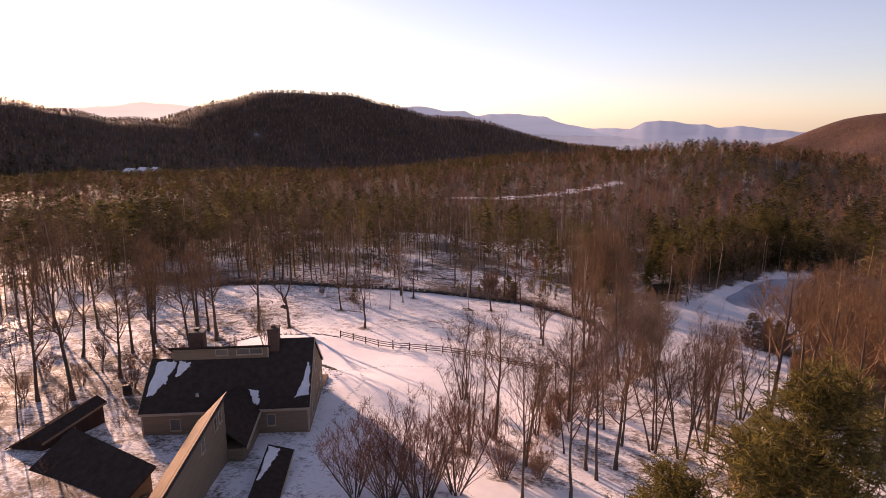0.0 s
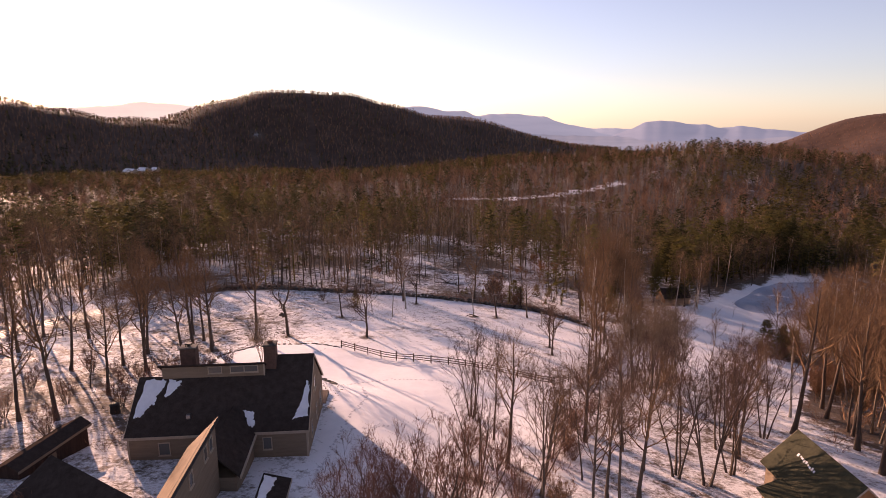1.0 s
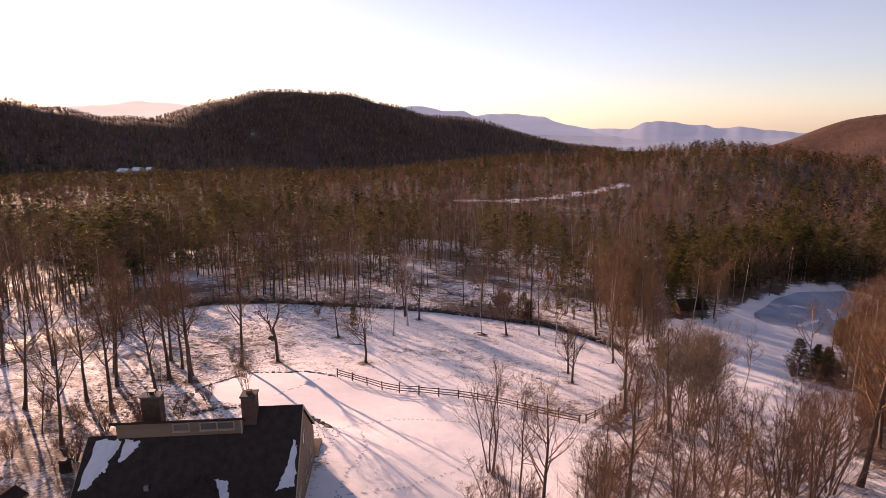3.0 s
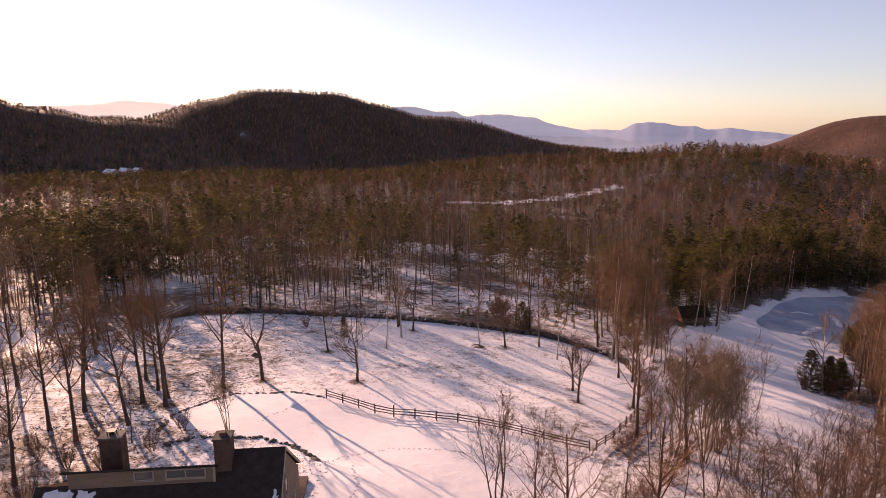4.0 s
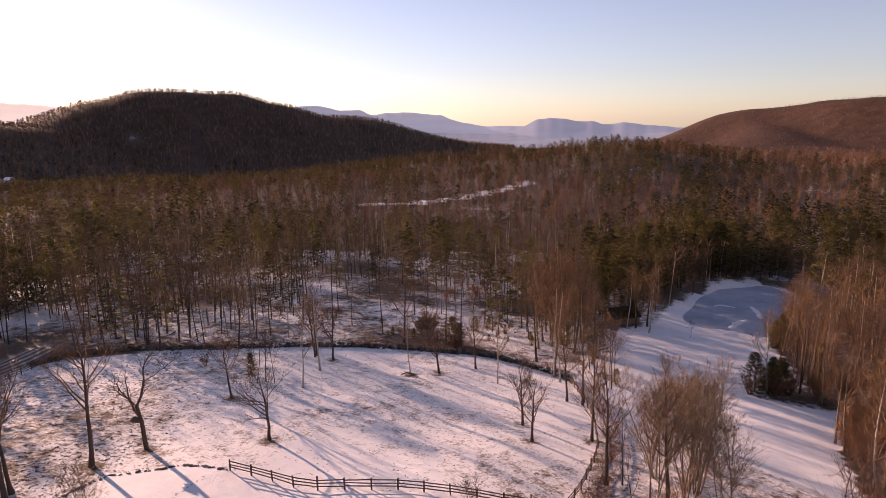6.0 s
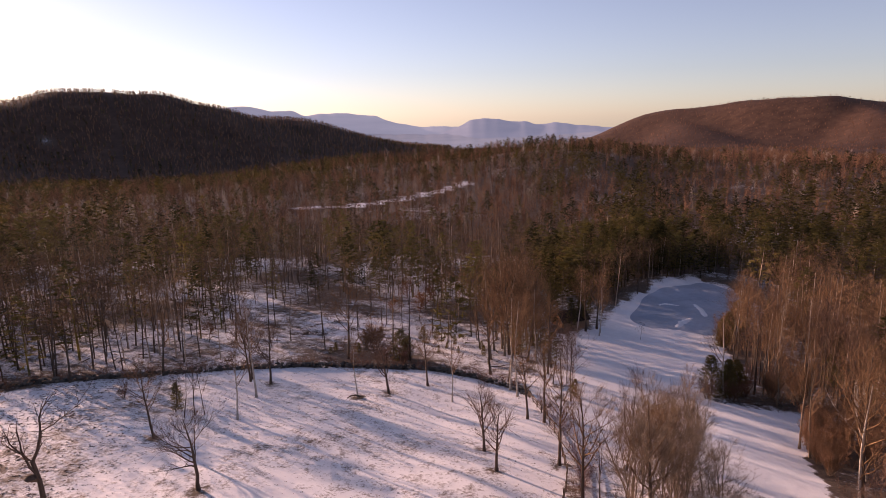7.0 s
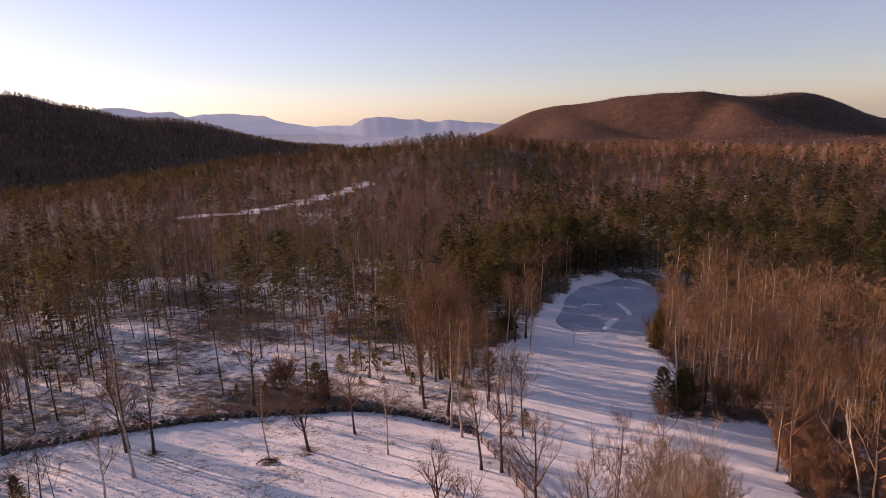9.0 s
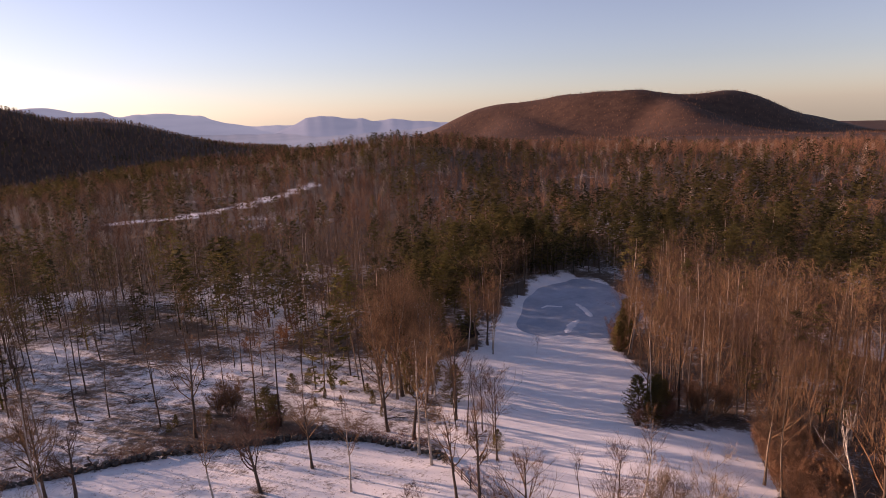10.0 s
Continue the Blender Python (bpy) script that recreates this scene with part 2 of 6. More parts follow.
def land(x, y):
    """Height of the ground: a slope that runs out into a valley, with crests round it, a levelled pond and small unevenness."""
    x, y = np.asarray(x, float), np.asarray(y, float)
    cx, cy = np.clip(x, -250, 250), np.clip(y, -300, 700) - 100
    s = -6.73 - 0.1066 * cx - 0.1476 * cy - 0.000919 * cx * cx - 0.000574 * cx * cy
    z = -27 + 10.5 * np.logaddexp(0, (s + 27) / 10.5)
    d, bearing = np.hypot(x, y), np.degrees(np.arctan2(x, y))
    z = z - 30 * smooth(450, 1100, d) * (1 - smooth(-2, 25, bearing)) - 12 * smooth(900, 1600, d) * smooth(-2, 25, bearing) - 95 * smooth(1100, 3600, d)
    base = z.copy()
    for nodes, broad in CRESTS:
        for a, b in zip(nodes, nodes[1:]):
            ex, ey = b[0] - a[0], b[1] - a[1]
            k = np.clip(((x - a[0]) * ex + (y - a[1]) * ey) / (ex * ex + ey * ey), 0, 1)
            gap = np.hypot(x - a[0] - k * ex, y - a[1] - k * ey)
            z = np.maximum(z, base + (a[2] + k * (b[2] - a[2]) - base) * np.exp(-(gap / broad) ** 2))
    r = smooth(250, 900, d)
    z = z + (0.25 * np.sin(x * 0.21 + 1.3) * np.sin(y * 0.17) + 0.04 * np.sin(x * 0.63 + y * 0.41)) * (1 - r)
    z = z + r * (2.5 * np.sin(x * 0.021) * np.sin(y * 0.017 + 1) + 1.5 * np.sin(x * 0.05 + y * 0.043))
    p = pond_reach(x, y)
    z = np.maximum(z, (POND[6] + 0.6) * (1 - smooth(1.5, 3.0, p)) - 200 * smooth(1.5, 3.0, p))
    level = 1 - smooth(0.97, 1.4, p)
    z = z * (1 - level) + (POND[6] - 0.5 * (1 - smooth(0.8, 1.05, p)) + 0.15) * level
    # the terrace of the house
    h = 1 - smooth(9, 18, np.hypot((x + 21) * 0.8, y - 62))
    return z * (1 - h * 0.5) + 1.2 * h * 0.5


def land_at(x, y):
    return float(land(np.array([x]), np.array([y]))[0])


def inside(x, y, corners):
    """Which points lie in a polygon."""
    x, y = np.asarray(x, float), np.asarray(y, float)
    hit = np.zeros(x.shape, bool)
    for (ax, ay), (bx, by) in zip(corners, corners[1:] + corners[:1]):
        with np.errstate(divide="ignore", invalid="ignore"):
            hit ^= ((ay > y) != (by > y)) & (x < (bx - ax) * (y - ay) / (by - ay) + ax)
    return hit


def ripple(x, y, size, shift=0.0):
    """Slow unevenness between 0 and 1."""
    a = np.sin(x / size + shift) + np.sin(y / size * 1.13 + 2.1 * shift) + np.sin((x + y) / size * 0.71 + 1.7) + np.sin((x - 0.6 * y) / size * 1.37 + shift)
    return 0.5 + a / 8


def way_gap(x, y, nodes):
    """Distance to a line of bends."""
    best = np.full(np.shape(x), 1e9)
    for a, b in zip(nodes, nodes[1:]):
        ex, ey = b[0] - a[0], b[1] - a[1]
        k = np.clip(((x - a[0]) * ex + (y - a[1]) * ey) / (ex * ex + ey * ey), 0, 1)
        best = np.minimum(best, np.hypot(x - a[0] - k * ex, y - a[1] - k * ey))
    return best


MEADOW = [(-70, 60), (-75, 95), (-67, 117), (-60, 138), (-35, 146), (-14, 147.5), (3, 148), (20, 144.5), (28, 140), (33, 132), (31, 118), (25, 101), (15.5, 84.7), (5, 60), (-5, 20), (-60, 20)]
FIELD = [(33, 130), (38.5, 140), (46, 154), (57, 174), (74, 181), (96, 204), (121, 222), (133, 221), (137, 205), (116, 182), (100, 169), (93, 156), (89, 145), (78, 133), (69, 129), (68, 125), (82, 118), (61, 102), (50, 86), (44, 64), (40, 30), (44, -40), (-40, -40), (-5, 20), (5, 60), (15.5, 84.7), (25, 101), (31, 118)]
LAWN = [(-33, 84), (-33, 90), (-28.5, 96), (-22, 97), (-16, 95), (-8.6, 90), (2, 88.8), (15.5, 84.7), (13, 70), (2, 56), (-8, 45), (-12, 50), (-13, 76), (-20, 81)]
ROAD = [(-86, 40), (-79, 80), (-73.5, 103), (-69, 116), (-64, 128), (-60, 140), (-58.5, 151), (-61, 161), (-69, 168), (-84, 172), (-110, 176)]
GROVE = [(4, 46), (42, 44), (50, 84), (42, 100), (27, 104), (17, 86), (9, 66)]
CLEARING = [(5, 457), (50, 460), (100, 484), (150, 520), (147, 535), (97, 500), (47, 475), (2, 471)]
SCRUB = [(-24, 147), (3, 149), (28, 141), (34, 150), (34, 182), (31, 214), (10, 216), (-12, 192), (-20, 172)]
YARD = [(-55, 30), (-62, 62), (-48, 84), (-35, 84), (-31, 70), (-29, 48), (-22, 38), (-22, 25)]
RIGHT_WOOD = [(52, 78), (62, 100), (84, 117), (72, 127), (80, 131), (91, 144), (95, 156), (102, 168), (118, 181), (145, 190), (140, 120), (100, 75)]
THICKET = [(56, 90), (62, 101), (71, 111), (78, 113), (84, 104), (80, 92), (66, 84)]
CLEARING_FAR = [polar(*p)[:2] for p in ((-17.4, 1218, 0), (-14.4, 1240, 0), (-14.5, 1252, 0), (-17.2, 1232, 0))]


def facing(v, f, h):
    """Needles turned outwards from the crown's middle: the faces and their corners' normals."""
    out = v[f].mean(1) * np.array([1, 1, 0.5]) - np.array([0, 0, 0.15 * h])
    out /= np.linalg.norm(out, axis=1, keepdims=True) + 1e-9
    flat = np.cross(v[f[:, 1]] - v[f[:, 0]], v[f[:, 2]] - v[f[:, 0]])
    flat /= np.linalg.norm(flat, axis=1, keepdims=True) + 1e-9
    turn = (flat * out).sum(1) < 0
    f = f.copy()
    f[turn] = f[turn][:, ::-1]
    flat[turn] *= -1
    n = np.zeros_like(v)
    n[f.ravel()] = np.repeat(out * 0.7 + flat * 0.45, 3, axis=0)
    return f, n / (np.linalg.norm(n, axis=1, keepdims=True) + 1e-9)


def mesh_of(name, verts, faces, mat, smooth_shade=False, normals=None):
    """A mesh from arrays of corners and of equal-sided faces."""
    me = bpy.data.meshes.new(name)
    verts, faces = np.asarray(verts, np.float32), np.asarray(faces, np.int32)
    n, k = faces.shape
    me.vertices.add(len(verts))
    me.vertices.foreach_set("co", verts.ravel())
    me.loops.add(n * k)
    me.loops.foreach_set("vertex_index", faces.ravel())
    me.polygons.add(n)
    me.polygons.foreach_set("loop_start", np.arange(0, n * k, k, dtype=np.int32))
    me.polygons.foreach_set("loop_total", np.full(n, k, np.int32))
    if smooth_shade or normals is not None:
        me.polygons.foreach_set("use_smooth", np.ones(n, bool))
    me.update(calc_edges=True)
    if normals is not None:
        me.normals_split_custom_set_from_vertices(np.asarray(normals, np.float32))
    me.materials.append(mat)
    return me


def build_ground():
    radii = list(np.arange(0, 210, 1.3))
    while radii[-1] < 4900:
        radii.append(radii[-1] * 1.028)
    radii = np.array(radii)
    turns = 400
    a = np.linspace(0, 2 * math.pi, turns, endpoint=False)
    rr, aa = np.meshgrid(radii[1:], a, indexing="ij")
    x, y = -21 + (rr * np.sin(aa)).ravel(), 62 + (rr * np.cos(aa)).ravel()
    x, y = np.append(x, -21), np.append(y, 62)
    z = land(x, y)
    rows = len(radii) - 1
    i, j = np.meshgrid(np.arange(rows - 1), np.arange(turns), indexing="ij")
    k = (j + 1) % turns
    quads = np.stack([i * turns + j, i * turns + k, (i + 1) * turns + k, (i + 1) * turns + j], -1).reshape(-1, 4)[:, ::-1]
    tip = len(x) - 1
    fan = [(int(b), int((b + 1) % turns), tip) for b in range(turns)]
    me = mesh_of("ground", np.stack([x, y, z], -1), quads, GROUND, True)
    bm = bmesh.new()
    bm.from_mesh(me)
    bm.verts.ensure_lookup_table()
    for b, c, d in fan:
        f = bm.faces.new((bm.verts[b], bm.verts[c], bm.verts[d]))
        f.smooth = True
        f.normal_update()
        if f.normal.z < 0:
            f.normal_flip()
    bm.normal_update()
    bm.to_mesh(me)
    bm.free()
    d = np.hypot(x, y)
    meadow, lawn, field = inside(x, y, MEADOW), inside(x, y, LAWN), inside(x, y, FIELD)
    bare = 0.27 + 0.42 * ripple(x, y, 9, 0.7) + 0.12 * (ripple(x, y, 3.1, 2.2) - 0.5)
    bare += 0.15 * smooth(215, 250, d) * smooth(12, 20, np.degrees(np.arctan2(x, y)))
    bare[inside(x, y, SCRUB)] -= 0.06
    bare[field] = 0.1
    bare[meadow] = 0.3 + 0.12 * smooth(-5, -42, x[meadow]) * smooth(145, 110, y[meadow]) + 0.08 * (ripple(x, y, 6, 0.5)[meadow] - 0.5)
    bare[lawn] = 0.0
    bare[inside(x, y, GROVE)] = 0.38
    bare[inside(x, y, RIGHT_WOOD)] = 0.42 + 0.35 * ripple(x, y, 5, 0.7)[inside(x, y, RIGHT_WOOD)]
    yard = inside(x + 3 * np.sin(y / 3.3), y + 3 * np.sin(x / 2.7), YARD)
    bare[yard] = 0.36 + 0.26 * ripple(x, y, 4.1, 0.9)[yard]
    bare[inside(x, y, CLEARING)] = 0.2
    for tx, ty in ((-31.4, 98), (-27.3, 102.3), (-14, 102.4), (-21, 118.5), (17.2, 101.5), (17.8, 107.5), (10.2, 131.6), (5.2, 130.2), (-7.6, 138.2), (25.5, 102.7), (-38.7, 91), (-35.4, 89.8), (2.6, 51.8)):
        bare += 0.26 * (1 - smooth(0.5, 1.9, np.hypot(x - tx, y - ty)))
    bare[d > 300] = np.where(inside(x, y, CLEARING)[d > 300], 0.2, (0.5 + 0.3 * ripple(x, y, 23, 1.5) + 0.12 * smooth(20, -60, x))[d > 300])
    bare[inside(x, y, CLEARING_FAR)] = 0.42
    wood = smooth(500, 900, d) * (1 - inside(x, y, CLEARING) * 1.0) * (1 - inside(x, y, CLEARING_FAR) * 1.0)
    lane = 1 - smooth(2.6, 4.2, way_gap(x, y, ROAD[:7]))
    for name, val in (("bare", bare), ("lane", lane), ("wood", wood)):
        me.attributes.new(name, "FLOAT", "POINT").data.foreach_set("value", val.astype(np.float32))
    tagged(new("ground", me), "snow-covered ground with dead grass and leaf litter showing through", "ground", kind="structure")


build_ground()


def along(nodes, gap):
    """Even steps along a line of bends."""
    out, carry = [], 0.0
    for (ax, ay), (bx, by) in zip(nodes, nodes[1:]):
        ln = math.hypot(bx - ax, by - ay)
        s = carry
        while s < ln:
            out.append((ax + (bx - ax) * s / ln, ay + (by - ay) * s / ln))
            s += gap
        carry = s - ln
    return out


def build_pond():
    n = 72
    a = np.linspace(0, 2 * math.pi, n, endpoint=False)
    u, v = POND[4] * 1.2 * np.cos(a), POND[5] * 1.2 * np.sin(a)
    x, y = POND[0] + u * POND[2] - v * POND[3], POND[1] + u * POND[3] + v * POND[2]
    bm = bmesh.new()
    bm.faces.new([bm.verts.new((float(p), float(q), POND[6])) for p, q in zip(x, y)])
    me = bpy.data.meshes.new("pond_water")
    bm.to_mesh(me)
    bm.free()
    me.materials.append(ICE)
    tagged(new("water_pond", me), "frozen pond with blue-grey snow-dusted ice", "pond", kind="structure")


build_pond()


def road_material():
    """Packed snow on a country lane, worn to grit in the wheel tracks."""
    m, t, b = material("snow-packed lane with wheel tracks", 0.6)
    v = coords(t)
    a = t.nodes.new("ShaderNodeAttribute")
    a.attribute_name = "across"
    wave = maths(t, "MULTIPLY", maths(t, "ADD", maths(t, "SINE", maths(t, "MULTIPLY", a.outputs["Fac"], 4.6)), 1.0), 0.5)
    f = maths(t, "ADD", maths(t, "MULTIPLY", wave, 0.55), maths(t, "MULTIPLY", noise_out(t, v, 0.9, 6, 0.7), 0.55))
    t.links.new(ramp(t, f, ((0.35, (0.08, 0.066, 0.058)), (0.58, (0.17, 0.15, 0.14)), (0.85, (0.4, 0.385, 0.38)))), b.inputs["Base Color"])
    bump(t, b, f, 0.5, 0.06)
    return m


def build_road():
    """The lane past the meadow, a slightly crowned strip on the ground."""
    nodes = np.array(ROAD[1:7], float)
    steps = np.array(along(nodes.tolist(), 1.0))
    kern = np.ones(9) / 9
    cx = np.convolve(np.pad(steps[:, 0], 4, mode="edge"), kern, "valid")
    cy = np.convolve(np.pad(steps[:, 1], 4, mode="edge"), kern, "valid")
    tx, ty = np.gradient(cx), np.gradient(cy)
    ln = np.hypot(tx, ty)
    across = np.linspace(-2.9, 2.9, 13)
    x = cx[:, None] + across[None] * (ty / ln)[:, None]
    y = cy[:, None] - across[None] * (tx / ln)[:, None]
    z = land(x.ravel(), y.ravel()).reshape(x.shape) + 0.1 - 0.012 * across[None] ** 2
    n, k = x.shape
    i, j = np.meshgrid(np.arange(n - 1), np.arange(k - 1), indexing="ij")
    quads = np.stack([i * k + j, i * k + j + 1, (i + 1) * k + j + 1, (i + 1) * k + j], -1).reshape(-1, 4)
    me = mesh_of("road", np.stack([x, y, z], -1).reshape(-1, 3), quads, road_material(), True)
    me.attributes.new("across", "FLOAT", "POINT").data.foreach_set("value", np.tile(across, n).astype(np.float32))
    tagged(new("road", me), "narrow country lane of packed snow with dark wheel tracks", "road", kind="structure")


build_road()


def build_far_ridges():
    """Horizon ranges in painted haze tints, each a rounded ridge with a foot."""
    ranges = [
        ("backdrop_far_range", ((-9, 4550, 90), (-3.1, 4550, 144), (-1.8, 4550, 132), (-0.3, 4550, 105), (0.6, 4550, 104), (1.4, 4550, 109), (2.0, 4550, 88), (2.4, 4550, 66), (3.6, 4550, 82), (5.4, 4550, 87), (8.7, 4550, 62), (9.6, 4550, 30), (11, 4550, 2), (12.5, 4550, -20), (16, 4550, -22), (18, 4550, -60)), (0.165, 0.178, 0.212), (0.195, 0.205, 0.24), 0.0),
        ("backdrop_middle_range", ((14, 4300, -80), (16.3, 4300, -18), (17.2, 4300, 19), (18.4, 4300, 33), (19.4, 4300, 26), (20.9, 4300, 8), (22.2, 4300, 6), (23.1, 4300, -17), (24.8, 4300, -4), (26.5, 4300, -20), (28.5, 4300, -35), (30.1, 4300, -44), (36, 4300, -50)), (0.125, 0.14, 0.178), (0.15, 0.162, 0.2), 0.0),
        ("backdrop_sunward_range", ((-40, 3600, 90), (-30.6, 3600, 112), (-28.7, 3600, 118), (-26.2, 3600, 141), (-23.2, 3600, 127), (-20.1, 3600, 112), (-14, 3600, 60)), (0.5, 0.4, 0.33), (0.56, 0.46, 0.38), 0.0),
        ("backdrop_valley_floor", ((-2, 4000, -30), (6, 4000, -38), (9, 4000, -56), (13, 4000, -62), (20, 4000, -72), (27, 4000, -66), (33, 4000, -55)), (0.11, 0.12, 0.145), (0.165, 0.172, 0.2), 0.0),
    ]
    for name, crest, low, high, _ in ranges:
        az = np.linspace(crest[0][0], crest[-1][0], 260)
        top = np.interp(az, [c[0] for c in crest], [c[2] for c in crest])
        kern = np.ones(7) / 7
        top = np.convolve(np.pad(top, 3, mode="edge"), kern, "valid")
        top = top + 1.6 * np.sin(az * 2.3) + 0.9 * np.sin(az * 5.1 + 1)
        verts = []
        for k, (drop, out) in enumerate(((0.0, -700), (0.35, -480), (0.72, -240), (0.95, -80), (1.0, 0), (0.8, 150), (0.0, 330))):
            d = crest[0][1] + out
            z = -120 + (top + 120) * drop
            verts.append(np.stack([d * np.sin(np.radians(az)), d * np.cos(np.radians(az)), z], -1))
        n = len(az)
        i, j = np.meshgrid(np.arange(6), np.arange(n - 1), indexing="ij")
        quads = np.stack([i * n + j, i * n + j + 1, (i + 1) * n + j + 1, (i + 1) * n + j], -1).reshape(-1, 4)[:, ::-1]
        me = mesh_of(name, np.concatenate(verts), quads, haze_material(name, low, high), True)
        tagged(new(name, me), "distant mountain range on the horizon with haze painted into its colour", "mountains", kind="structure")


build_far_ridges()


# ---------------------------------------------------------------- trees
def unit(v):
    return v / (np.linalg.norm(v) + 1e-9)


def grow(rng, start, way, length, radius, parts, wander, lift, tip=0.25):
    """A limb: the points of a bending line and its radii."""
    pts, rad, p, w = [start], [radius], start, unit(way)
    for i in range(parts):
        w = unit(w + rng.normal(size=3) * wander + np.array([0, 0, lift]))
        p = p + w * length / parts
        pts.append(p)
        rad.append(radius * (1 - (1 - tip) * (i + 1) / parts))
    return pts, rad


def tubes(lines, sides):
    """Corners and faces of tapered limbs."""
    seg = [(a, b, ra, rb) for pts, rad in lines for a, b, ra, rb in zip(pts, pts[1:], rad, rad[1:])]
    p0, p1 = np.array([s[0] for s in seg]), np.array([s[1] for s in seg])
    r0, r1 = np.array([s[2] for s in seg]), np.array([s[3] for s in seg])
    w = p1 - p0
    w /= np.linalg.norm(w, axis=1, keepdims=True) + 1e-9
    ref = np.where(np.abs(w[:, 2:3]) < 0.9, np.array([[0, 0, 1.0]]), np.array([[1.0, 0, 0]]))
    e1 = np.cross(w, ref)
    e1 /= np.linalg.norm(e1, axis=1, keepdims=True)
    e2 = np.cross(w, e1)
    n = len(seg)
    rings = []
    for p, r in ((p0, r0), (p1 + w * (r1 * 0.3)[:, None], r1)):
        for k in range(sides):
            c, s = math.cos(2 * math.pi * k / sides), math.sin(2 * math.pi * k / sides)
            rings.append(p + (e1 * c + e2 * s) * r[:, None])
    verts = np.stack(rings, 1).reshape(-1, 3)
    base = np.arange(n)[:, None] * 2 * sides
    faces = []
    for k in range(sides):
        m = (k + 1) % sides
        a, b, c, d = base + k, base + m, base + sides + m, base + sides + k
        faces += [np.hstack([a, b, c]), np.hstack([a, c, d])]
        if sides == 2:
            break
    return verts, np.concatenate(faces)


def pipes(lines, sides):
    """Corners and faces of whole stems, each one unbroken tube."""
    verts, faces, n = [], [], 0
    ring = np.arange(sides) * 2 * math.pi / sides
    for pts, rad in lines:
        m = len(pts)
        for p, r in zip(pts, rad):
            verts.append(p + np.stack([np.cos(ring) * r, np.sin(ring) * r, ring * 0], -1))
        for i in range(m - 1):
            for k in range(sides):
                a, b = n + i * sides + k, n + i * sides + (k + 1) % sides
                faces += [(a, b, b + sides), (a, b + sides, a + sides)]
        n += m * sides
    return np.concatenate(verts), np.array(faces)


def blades(rng, starts, tips, width):
    """Thin three-cornered twigs or needle sprays."""
    s, t = np.array(starts), np.array(tips)
    side = np.cross(t - s, rng.normal(size=s.shape))
    side /= np.linalg.norm(side, axis=1, keepdims=True) + 1e-9
    w = np.asarray(width)
    w = w[:, None] if w.ndim else w
    verts = np.stack([s + side * w, s - side * w, t], 1).reshape(-1, 3)
    return verts, np.arange(len(s) * 3).reshape(-1, 3)


def joined(*pieces):
    verts, faces, n = [], [], 0
    for v, f in pieces:
        verts.append(v)
        faces.append(f + n)
        n += len(v)
    return np.concatenate(verts), np.concatenate(faces)


